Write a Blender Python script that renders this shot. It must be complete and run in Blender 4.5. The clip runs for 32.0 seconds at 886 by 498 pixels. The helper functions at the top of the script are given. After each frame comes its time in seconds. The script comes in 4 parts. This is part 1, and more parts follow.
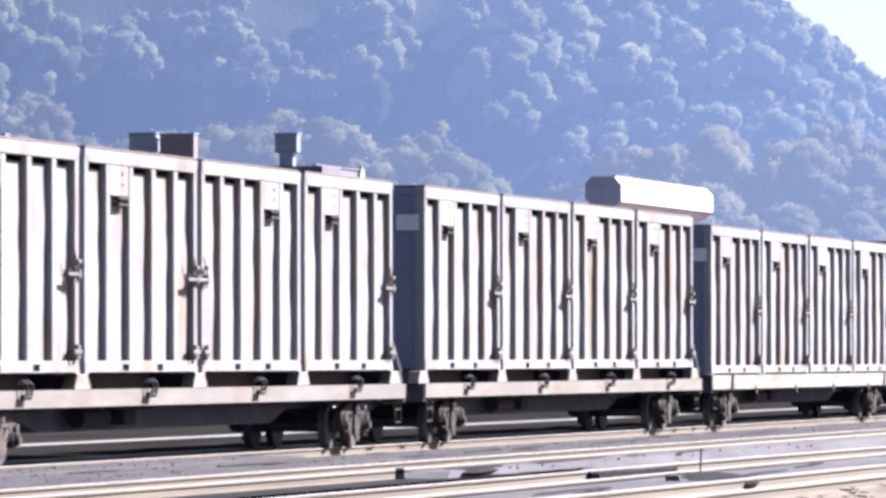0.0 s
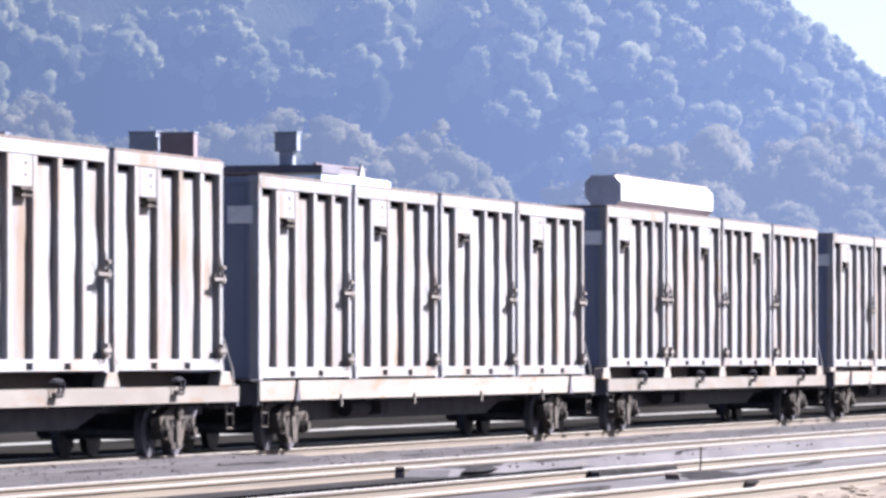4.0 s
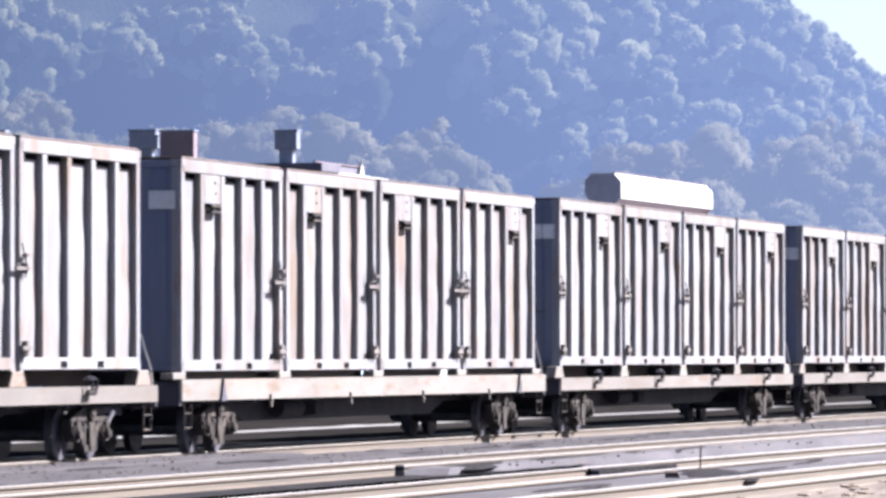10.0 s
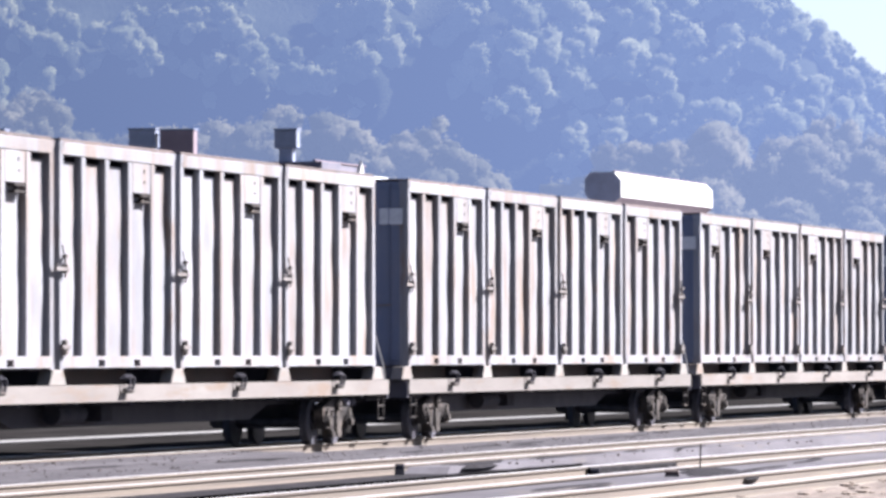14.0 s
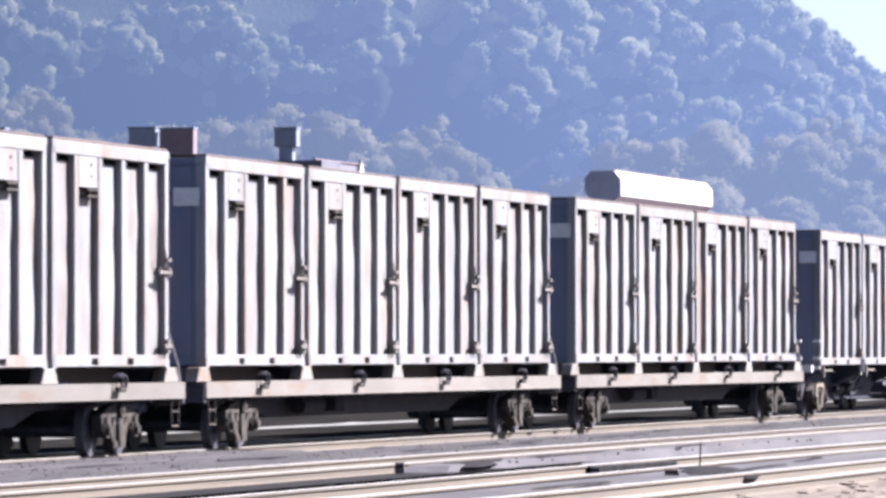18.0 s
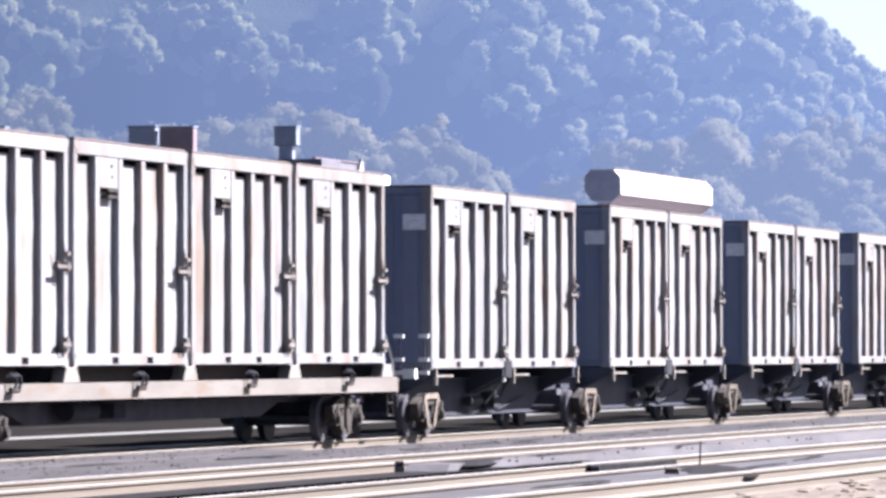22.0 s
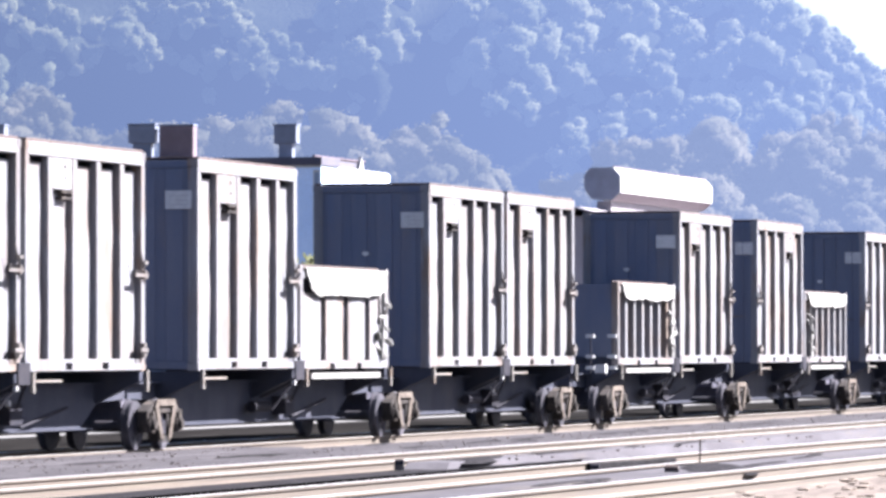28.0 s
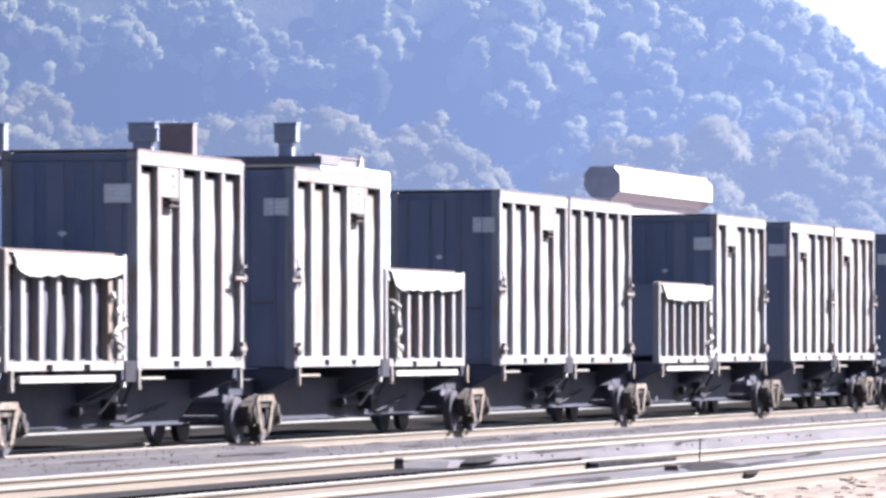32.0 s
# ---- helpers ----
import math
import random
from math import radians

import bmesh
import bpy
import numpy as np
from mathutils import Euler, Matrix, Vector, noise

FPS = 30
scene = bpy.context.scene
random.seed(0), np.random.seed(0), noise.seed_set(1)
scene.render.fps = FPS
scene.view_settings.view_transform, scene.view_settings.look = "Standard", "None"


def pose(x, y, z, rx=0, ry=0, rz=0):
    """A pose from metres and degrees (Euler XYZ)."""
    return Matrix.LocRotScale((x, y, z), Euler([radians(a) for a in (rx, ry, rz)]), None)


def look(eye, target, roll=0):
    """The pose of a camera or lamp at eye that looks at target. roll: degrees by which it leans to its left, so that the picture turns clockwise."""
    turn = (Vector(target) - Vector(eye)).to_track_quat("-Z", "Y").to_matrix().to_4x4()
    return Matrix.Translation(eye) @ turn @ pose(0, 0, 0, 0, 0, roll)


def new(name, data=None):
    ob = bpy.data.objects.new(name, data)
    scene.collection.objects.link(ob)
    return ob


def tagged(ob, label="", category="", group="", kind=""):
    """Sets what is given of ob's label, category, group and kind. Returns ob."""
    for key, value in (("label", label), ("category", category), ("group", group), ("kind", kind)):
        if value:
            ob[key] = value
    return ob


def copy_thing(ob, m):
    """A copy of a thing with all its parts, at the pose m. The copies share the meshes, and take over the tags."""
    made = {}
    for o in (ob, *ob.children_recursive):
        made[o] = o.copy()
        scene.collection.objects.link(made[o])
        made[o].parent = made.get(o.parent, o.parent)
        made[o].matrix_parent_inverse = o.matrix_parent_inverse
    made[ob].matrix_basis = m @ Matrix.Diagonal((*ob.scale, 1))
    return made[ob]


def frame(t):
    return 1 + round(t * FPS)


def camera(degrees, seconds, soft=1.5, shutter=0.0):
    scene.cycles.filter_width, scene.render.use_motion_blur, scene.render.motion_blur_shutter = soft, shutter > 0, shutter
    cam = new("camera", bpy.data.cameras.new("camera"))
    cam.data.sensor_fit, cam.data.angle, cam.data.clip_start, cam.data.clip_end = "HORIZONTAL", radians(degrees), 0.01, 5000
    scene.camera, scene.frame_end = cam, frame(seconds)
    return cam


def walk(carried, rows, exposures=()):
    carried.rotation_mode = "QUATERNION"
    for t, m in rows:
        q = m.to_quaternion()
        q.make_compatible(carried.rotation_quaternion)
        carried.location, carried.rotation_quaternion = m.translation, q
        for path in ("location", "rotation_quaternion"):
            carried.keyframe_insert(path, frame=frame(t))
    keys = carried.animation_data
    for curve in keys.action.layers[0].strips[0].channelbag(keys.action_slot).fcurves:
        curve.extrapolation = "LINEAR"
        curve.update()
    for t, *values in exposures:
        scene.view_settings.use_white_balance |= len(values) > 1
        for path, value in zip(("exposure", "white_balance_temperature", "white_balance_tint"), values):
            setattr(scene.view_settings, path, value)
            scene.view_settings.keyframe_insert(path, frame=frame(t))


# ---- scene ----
# World: x runs along the tracks (away from the camera), y across them (away), z up from the rail head.
SECONDS = 32.0
cam = camera(9.056, SECONDS, soft=3.1, shutter=0.3)
EYE = (0.0, 0.0, 1.68)


def camera_pose(t):
    """A tripod camera whose head creeps down by a tenth of a degree over the shot."""
    q = t / SECONDS
    return pose(*EYE, 90 + 1.1323 - 0.1042 * q, 0, -75.399 - 0.0087 * q) @ pose(0, 0, 0, 0, 0, -0.105)


EXPOSURE, KELVIN, TINT = 2.79, 6030, 16.5
walk(cam, [(t, camera_pose(t)) for t in (0.0, 8.0, 16.0, 24.0, 32.0)],
     exposures=[(t, EXPOSURE + e, KELVIN, TINT) for t, e in ((0.0, 0.02), (4.0, 0.01), (8.0, -0.05), (18.0, -0.09), (21.0, -0.05), (24.0, 0.1), (27.0, 0.16), (32.0, 0.25))])

# ---- light ----
SUN_ELEVATION, SUN_TURN = radians(40), radians(-46)   # turn: from +x towards -y
sun_dir = Vector((math.cos(SUN_ELEVATION) * math.cos(SUN_TURN), math.cos(SUN_ELEVATION) * math.sin(SUN_TURN), math.sin(SUN_ELEVATION)))
world = bpy.data.worlds.new("sky")
scene.world = world
world.use_nodes = True
_sky = world.node_tree.nodes.new("ShaderNodeTexSky")
_sky.sky_type, _sky.sun_disc = "NISHITA", False
_sky.sun_elevation, _sky.sun_rotation = SUN_ELEVATION, radians(90) - SUN_TURN
_sky.dust_density, _sky.air_density = 1.6, 0.6
_bg = world.node_tree.nodes["Background"]
_bg.inputs["Strength"].default_value = 0.032
world.node_tree.links.new(_sky.outputs["Color"], _bg.inputs["Color"])
sun = new("sun", bpy.data.lights.new("sun", "SUN"))
sun.data.energy, sun.data.angle, sun.data.color = 5.0, radians(0.6), (1.0, 0.95, 0.88)
sun.matrix_world = look((60, -40, 60), Vector((60, -40, 60)) - sun_dir)


# ---- materials ----
def node(nt, kind, **values):
    n = nt.nodes.new("ShaderNode" + kind)
    for key, value in values.items():
        if key in n.inputs:
            n.inputs[key].default_value = value
    return n


def ramp(nt, source, stops):
    r = nt.nodes.new("ShaderNodeValToRGB")
    while len(r.color_ramp.elements) < len(stops):
        r.color_ramp.elements.new(0.5)
    for e, (at, c) in zip(r.color_ramp.elements, stops):
        e.position, e.color = at, (*c, 1)
    nt.links.new(source, r.inputs["Fac"])
    return r.outputs["Color"]


def surface(name, base, second, rough=0.6, metal=0.0, scale=3.0, fine=40.0, bump=0.2, stain=None, stain_amount=0.4, streak=1.0, spread=0.25, gloss=0.5, along=1.0, cut=0.52, rust=None, islands=False):
    """Paint, steel, gravel...: two tones mixed at two scales, stains drawn out by streak, and fine relief."""
    m = bpy.data.materials.new(name)
    m.use_nodes = True
    nt = m.node_tree
    b = nt.nodes["Principled BSDF"]
    co = nt.nodes.new("ShaderNodeTexCoord")
    info = nt.nodes.new("ShaderNodeObjectInfo")
    shift = node(nt, "VectorMath")
    shift.operation = "MULTIPLY_ADD"
    shift.inputs[1].default_value = (1, 1, 1)
    spreadv = node(nt, "VectorMath")
    spreadv.operation = "SCALE"
    spreadv.inputs[0].default_value = (37, 17, 53)
    nt.links.new(info.outputs["Random"], spreadv.inputs["Scale"])
    nt.links.new(co.outputs["Object"], shift.inputs[0])
    nt.links.new(spreadv.outputs[0], shift.inputs[2])
    mapping = nt.nodes.new("ShaderNodeMapping")
    mapping.inputs["Scale"].default_value = (along, 1, streak)
    nt.links.new(shift.outputs[0], mapping.inputs["Vector"])
    big = node(nt, "TexNoise", Scale=scale, Detail=5.0, Roughness=0.6)
    small = node(nt, "TexNoise", Scale=fine, Detail=3.0)
    nt.links.new(mapping.outputs[0], big.inputs["Vector"])
    nt.links.new(shift.outputs[0], small.inputs["Vector"])
    col = ramp(nt, big.outputs["Fac"], [(0.35, base), (0.65, second)])
    if stain:
        blot = node(nt, "TexNoise", Scale=scale * 0.7, Detail=6.0, Roughness=0.7)
        nt.links.new(mapping.outputs[0], blot.inputs["Vector"])
        edge = ramp(nt, blot.outputs["Fac"], [(cut, (0, 0, 0)), (cut + 0.2, (stain_amount,) * 3)])
        mix = nt.nodes.new("ShaderNodeMix")
        mix.data_type = "RGBA"
        nt.links.new(edge, mix.inputs[0])
        nt.links.new(col, mix.inputs[6])
        mix.inputs[7].default_value = (*stain, 1)
        col = mix.outputs[2]
    if rust:
        spot = node(nt, "TexNoise", Scale=scale * 1.7, Detail=5.0, Roughness=0.65)
        nt.links.new(mapping.outputs[0], spot.inputs["Vector"])
        edge = ramp(nt, spot.outputs["Fac"], [(0.54, (0, 0, 0)), (0.66, (0.75,) * 3)])
        mix = nt.nodes.new("ShaderNodeMix")
        mix.data_type = "RGBA"
        nt.links.new(edge, mix.inputs[0])
        nt.links.new(col, mix.inputs[6])
        mix.inputs[7].default_value = (*rust, 1)
        col = mix.outputs[2]
    hue = node(nt, "HueSaturation")
    vary = node(nt, "MapRange")
    vary.inputs[3].default_value, vary.inputs[4].default_value = 1 - spread, 1 + spread
    chance = nt.nodes.new("ShaderNodeNewGeometry").outputs["Random Per Island"] if islands else info.outputs["Random"]
    nt.links.new(chance, vary.inputs[0])
    tone = node(nt, "MapRange")
    tone.inputs[3].default_value, tone.inputs[4].default_value = 0.8, 1.2
    nt.links.new(small.outputs["Fac"], tone.inputs[0])
    both = node(nt, "Math")
    both.operation = "MULTIPLY"
    nt.links.new(vary.outputs[0], both.inputs[0])
    nt.links.new(tone.outputs[0], both.inputs[1])
    nt.links.new(both.outputs[0], hue.inputs["Value"])
    nt.links.new(col, hue.inputs["Color"])
    nt.links.new(hue.outputs["Color"], b.inputs["Base Color"])
    b.inputs["Specular IOR Level"].default_value = gloss
    b.inputs["Roughness"].default_value, b.inputs["Metallic"].default_value = rough, metal
    if bump:
        bp = node(nt, "Bump", Strength=bump, Distance=0.02)
        nt.links.new(small.outputs["Fac"], bp.inputs["Height"])
        nt.links.new(bp.outputs["Normal"], b.inputs["Normal"])
    return m


RUST = (0.20, 0.10, 0.055)
M_PAINT = surface("weathered_pale_paint", (0.188, 0.19, 0.205), (0.15, 0.152, 0.165), 0.6, scale=1.6, streak=0.25, stain=(0.142, 0.103, 0.076), stain_amount=0.85, cut=0.47, spread=0.12, rust=(0.18, 0.15, 0.135), gloss=0.08)
M_POST = surface("rust_streaked_post_paint", (0.184, 0.186, 0.201), (0.147, 0.149, 0.162), 0.6, scale=1.6, streak=0.25, stain=(0.14, 0.1, 0.0744), stain_amount=0.55, cut=0.48, spread=0.12, rust=(0.14, 0.0977, 0.0698), gloss=0.08)
M_TARP = surface("white_tarpaulin", (0.181, 0.179, 0.171), (0.151, 0.146, 0.139), 0.7, scale=3, bump=0.3, spread=0.05)
# Container ends are coloured darker than the sides to carry their shade.
M_END = surface("shade_toned_end_paint", (0.0711, 0.0867, 0.137), (0.0969, 0.107, 0.144), 0.6, scale=1.2, streak=0.3, stain=(0.116, 0.0935, 0.0859), stain_amount=0.4, spread=0.1, gloss=0.3)
M_ROOF = surface("rusty_roof_sheet", (0.0532, 0.0293, 0.0239), (0.0319, 0.0213, 0.0213), 0.8, scale=2, spread=0.2)
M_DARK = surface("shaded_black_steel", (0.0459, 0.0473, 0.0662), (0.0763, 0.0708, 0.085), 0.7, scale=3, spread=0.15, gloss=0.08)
M_BLACK = surface("black_brake_gear", (0.0204, 0.021, 0.0287), (0.0319, 0.0301, 0.0361), 0.8, scale=4, gloss=0.05)
M_UNDER = surface("underframe_steel", (0.0372, 0.0368, 0.048), (0.0522, 0.0507, 0.0608), 0.8, scale=2, gloss=0.08)
M_SILL = surface("dusty_rust_sill", (0.1, 0.0877, 0.0804), (0.0754, 0.064, 0.0574), 0.75, scale=1.8, stain=(0.126, 0.116, 0.107), stain_amount=0.7, spread=0.12, along=0.22, rust=(0.0804, 0.0492, 0.0295))
M_SILLPALE = surface("pale_sill_paint", (0.136, 0.127, 0.117), (0.103, 0.0906, 0.0816), 0.7, scale=1.5, stain=RUST, stain_amount=0.35, spread=0.1, rust=(0.0924, 0.051, 0.0246), along=0.3)
M_SPINE = surface("grey_spine_steel", (0.0305, 0.0336, 0.0487), (0.042, 0.0447, 0.0596), 0.75, scale=1.5, stain=(0.0696, 0.0622, 0.065), stain_amount=0.4, gloss=0.08)
# Bogies: pale patches on the dark frame and paler parts paint in sunlit highlights.
M_BOGIE = surface("dark_pale_flecked_casting", (0.04, 0.0346, 0.0328), (0.0255, 0.0237, 0.0237), 0.85, scale=4, stain=(0.182, 0.146, 0.12), stain_amount=0.6, gloss=0.08)
M_BOGIEPALE = surface("pale_tan_casting", (0.15, 0.128, 0.11), (0.075, 0.06, 0.05), 0.85, scale=6, stain=(0.03, 0.025, 0.022), stain_amount=0.8, gloss=0.1)
M_COLUMN = surface("highlight_bogie_column", (0.0562, 0.0495, 0.045), (0.0263, 0.0225, 0.021), 0.85, scale=6, stain=(0.0975, 0.0863, 0.075), stain_amount=0.6, gloss=0.1)
M_NEARBLACK = surface("near_black_cinder", (0.006, 0.0055, 0.0065), (0.014, 0.013, 0.015), 0.9, scale=2.5, fine=14.0, bump=0.8, stain=(0.035, 0.033, 0.038), stain_amount=0.5, gloss=0.05)
M_CINDER = surface("black_cinder", (0.00812, 0.00783, 0.00783), (0.0151, 0.0142, 0.0139), 0.95, scale=0.7, fine=8.0, bump=1.0, stain=(0.029, 0.0272, 0.0272), stain_amount=0.6, spread=0.0, gloss=0.0, along=0.22)
M_WHEEL = surface("dark_wheel_steel", (0.0706, 0.0655, 0.0786), (0.0424, 0.0437, 0.0524), 0.6, scale=6, spread=0.1, gloss=0.08)
M_LATCH = surface("rusted_latch_steel", (0.062, 0.053, 0.05), (0.105, 0.094, 0.09), 0.7, scale=9, stain=(0.10, 0.052, 0.03), stain_amount=0.6)
M_CARD = surface("white_placard", (0.422, 0.422, 0.422), (0.34, 0.34, 0.34), 0.6, scale=8, spread=0.1)
M_CARDTEXT = surface("faded_print", (0.38, 0.38, 0.40), (0.45, 0.45, 0.46), 0.7, scale=8)
M_RAILTOP = surface("polished_rail_head", (0.401, 0.394, 0.388), (0.336, 0.329, 0.323), 0.35, metal=0.25, scale=1.0, spread=0.02)
M_RAILSIDE = surface("rusty_rail_web", (0.089, 0.0663, 0.0484), (0.0527, 0.0394, 0.031), 0.85, scale=1.4, stain=(0.02, 0.0159, 0.0136), stain_amount=0.8, cut=0.5, spread=0.05, along=0.14, streak=26.0, rust=(0.104, 0.0873, 0.0567))
M_TIE = surface("weathered_sleeper_wood", (0.0221, 0.0184, 0.0156), (0.0129, 0.011, 0.00955), 0.9, scale=5, gloss=0.08)
M_GROUND = surface("sandy_yard_ground", (0.0936, 0.0824, 0.0723), (0.0638, 0.0574, 0.0532), 0.95, scale=0.35, fine=12.0, bump=0.8, stain=(0.051, 0.0468, 0.0447), stain_amount=0.8, spread=0.0, gloss=0.08, along=0.22)
M_BALLAST = surface("grey_ballast", (0.0282, 0.0264, 0.0301), (0.0454, 0.0423, 0.0468), 0.95, scale=0.8, fine=9.0, bump=1.0, stain=(0.0227, 0.0211, 0.0239), stain_amount=0.6, spread=0.0, gloss=0.08, along=0.22)
M_TANBALLAST = surface("tan_ballast", (0.102, 0.0896, 0.0742), (0.0426, 0.0391, 0.0374), 0.95, scale=1.6, fine=10.0, bump=1.0, stain=(0.0213, 0.02, 0.0213), stain_amount=0.9, spread=0.0, gloss=0.08, along=0.22)
M_RUBBLEBED = surface("pale_tan_rubble", (0.121, 0.101, 0.0874), (0.082, 0.0678, 0.0605), 0.95, scale=1.6, fine=10.0, bump=0.8, stain=(0.0394, 0.0333, 0.0316), stain_amount=0.5, spread=0.0, gloss=0.08, along=0.22)
M_STONE = surface("loose_stone", (0.075, 0.06259, 0.05985), (0.048, 0.04212, 0.04284), 0.9, scale=2, fine=20, spread=0.4, gloss=0.08, islands=True)
M_RUBBLE = surface("tan_rubble_stone", (0.16, 0.132, 0.108), (0.12, 0.1, 0.084), 0.9, scale=2, fine=20, spread=0.5, gloss=0.08, islands=True)
M_ROAD = surface("pale_gravel_road", (0.145, 0.142, 0.141), (0.11, 0.108, 0.106), 0.95, scale=0.5, fine=8, bump=0.6, spread=0.0, gloss=0.08, along=0.22)
M_PALEBED = surface("pale_crushed_stone", (0.0762, 0.0728, 0.0814), (0.0463, 0.0433, 0.0493), 0.95, scale=0.5, fine=8, bump=0.6, stain=(0.0272, 0.0243, 0.0275), stain_amount=0.8, spread=0.0, gloss=0.08, along=0.22, streak=1.0, rust=(0.0818, 0.0713, 0.063))
M_BLUEWALL = surface("pale_blue_render", (0.56, 0.70, 0.93), (0.50, 0.64, 0.88), 0.8, scale=0.6, fine=15, bump=0.1, spread=0.02)
M_GREYROOF = surface("dark_roof_felt", (0.04842, 0.04842, 0.07146), (0.06996, 0.06449, 0.08453), 0.9, scale=1)
M_UNIT = surface("galvanised_unit", (0.15, 0.172, 0.235), (0.12, 0.138, 0.19), 0.5, scale=3, spread=0.1)
M_BROWNUNIT = surface("brown_unit_paint", (0.1414, 0.1043, 0.1229), (0.1117, 0.0819, 0.09792), 0.6, scale=3, spread=0.1)
M_WHITESHEET = surface("white_profiled_sheet", (0.3824, 0.3824, 0.3768), (0.3408, 0.3408, 0.3408), 0.5, scale=0.8, bump=0.1, spread=0.02)
M_MAUVEROOF = surface("faded_roof_sheet", (0.223, 0.202, 0.223), (0.181, 0.165, 0.186), 0.6, scale=0.7, spread=0.02)
M_SKYPANE = surface("pale_blue_pane", (0.194, 0.258, 0.356), (0.168, 0.22, 0.31), 0.25, scale=1, bump=0.0)
M_VENTEND = surface("shade_grey_sheet", (0.182, 0.2, 0.256), (0.146, 0.158, 0.206), 0.6, scale=2)


AHEAD = Vector((math.cos(radians(14.6)), math.sin(radians(14.6)), 0))
RIGHT = Vector((math.sin(radians(14.6)), -math.cos(radians(14.6)), 0))


def foliage(name, dark, light, air, through_light=0.4, clump=0.18):
    """Leaves that let some sun through; far woods also emit a plain blue glow that stands in for haze."""
    m = bpy.data.materials.new(name)
    m.use_nodes = True
    nt = m.node_tree
    nt.nodes.remove(nt.nodes["Principled BSDF"])
    out = nt.nodes["Material Output"]
    geo = nt.nodes.new("ShaderNodeNewGeometry")
    big = node(nt, "TexNoise", Scale=0.06 if air else 0.5, Detail=4.0)
    nt.links.new(geo.outputs["Position"], big.inputs["Vector"])
    add = node(nt, "Math")
    add.operation = "ADD"
    isl = node(nt, "MapRange")
    isl.inputs[3].default_value, isl.inputs[4].default_value = -clump, clump
    nt.links.new(geo.outputs["Random Per Island"], isl.inputs[0])
    nt.links.new(big.outputs["Fac"], add.inputs[0])
    nt.links.new(isl.outputs[0], add.inputs[1])
    col = ramp(nt, add.outputs[0], [(0.3, dark), (0.7, light)])
    d, tr = node(nt, "BsdfDiffuse"), node(nt, "BsdfTranslucent")
    nt.links.new(col, d.inputs["Color"])
    nt.links.new(col, tr.inputs["Color"])
    leafy = node(nt, "TexNoise", Scale=1.1 if air else 6.0, Detail=4.0, Roughness=0.7)
    nt.links.new(geo.outputs["Position"], leafy.inputs["Vector"])
    relief = node(nt, "Bump", Strength=0.9, Distance=0.8 if air else 0.05)
    nt.links.new(leafy.outputs["Fac"], relief.inputs["Height"])
    for sh in (d, tr):
        nt.links.new(relief.outputs["Normal"], sh.inputs["Normal"])
    mix = node(nt, "MixShader", Fac=through_light)
    nt.links.new(d.outputs[0], mix.inputs[1])
    nt.links.new(tr.outputs[0], mix.inputs[2])
    last = mix.outputs[0]
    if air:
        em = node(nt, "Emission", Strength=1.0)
        # the glow imitates haze, growing evenly towards the sun's side of the valley
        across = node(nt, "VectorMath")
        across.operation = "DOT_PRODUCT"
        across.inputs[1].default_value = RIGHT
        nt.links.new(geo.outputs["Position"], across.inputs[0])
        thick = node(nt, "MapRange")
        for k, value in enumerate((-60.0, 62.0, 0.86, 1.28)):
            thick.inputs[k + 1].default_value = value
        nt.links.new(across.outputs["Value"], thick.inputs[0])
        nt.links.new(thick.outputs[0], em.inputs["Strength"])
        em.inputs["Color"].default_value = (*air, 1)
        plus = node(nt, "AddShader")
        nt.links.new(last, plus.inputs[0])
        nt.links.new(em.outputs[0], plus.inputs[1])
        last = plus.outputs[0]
    nt.links.new(last, out.inputs["Surface"])
    return m


# Emission colours that paint haze onto the far hill and bank.
HAZE_GLOW = (0.0295, 0.0405, 0.0705)
NEAR_HAZE_GLOW = (0.0305, 0.0395, 0.063)
M_WOODS = foliage("haze_glow_leaves", (0.052, 0.057, 0.033), (0.102, 0.103, 0.06), HAZE_GLOW, 0.5)
M_BANKWOODS = foliage("grey_green_bank_leaves", (0.045, 0.046, 0.031), (0.085, 0.079, 0.054), NEAR_HAZE_GLOW, 0.5)
# Hill ground has a near-black base that stands in for shade in the hollows.
M_HILL = foliage("hazy_shade_dark_ground", (0.004, 0.005, 0.003), (0.016, 0.018, 0.012), HAZE_GLOW, 0.0)
M_BANK = foliage("haze_glow_bank_ground", (0.006, 0.008, 0.005), (0.02, 0.022, 0.015), NEAR_HAZE_GLOW, 0.0)
M_BUSH = foliage("yard_shrub_leaves", (0.14, 0.15, 0.09), (0.22, 0.23, 0.13), None)


# ---- mesh helpers ----
def box(bm, x0, x1, y0, y1, z0, z1):
    v = [bm.verts.new(c) for c in ((x0, y0, z0), (x1, y0, z0), (x1, y1, z0), (x0, y1, z0), (x0, y0, z1), (x1, y0, z1), (x1, y1, z1), (x0, y1, z1))]
    for f in ((3, 2, 1, 0), (4, 5, 6, 7), (0, 1, 5, 4), (1, 2, 6, 5), (2, 3, 7, 6), (3, 0, 4, 7)):
        bm.faces.new([v[i] for i in f])


def prism(bm, outline, y0, y1):
    """An outline in x and z, drawn out along y."""
    a = [bm.verts.new((x, y0, z)) for x, z in outline]
    b = [bm.verts.new((x, y1, z)) for x, z in outline]
    bm.faces.new(a)
    bm.faces.new(b[::-1])
    for i in range(len(a)):
        j = (i + 1) % len(a)
        bm.faces.new((a[j], a[i], b[i], b[j]))


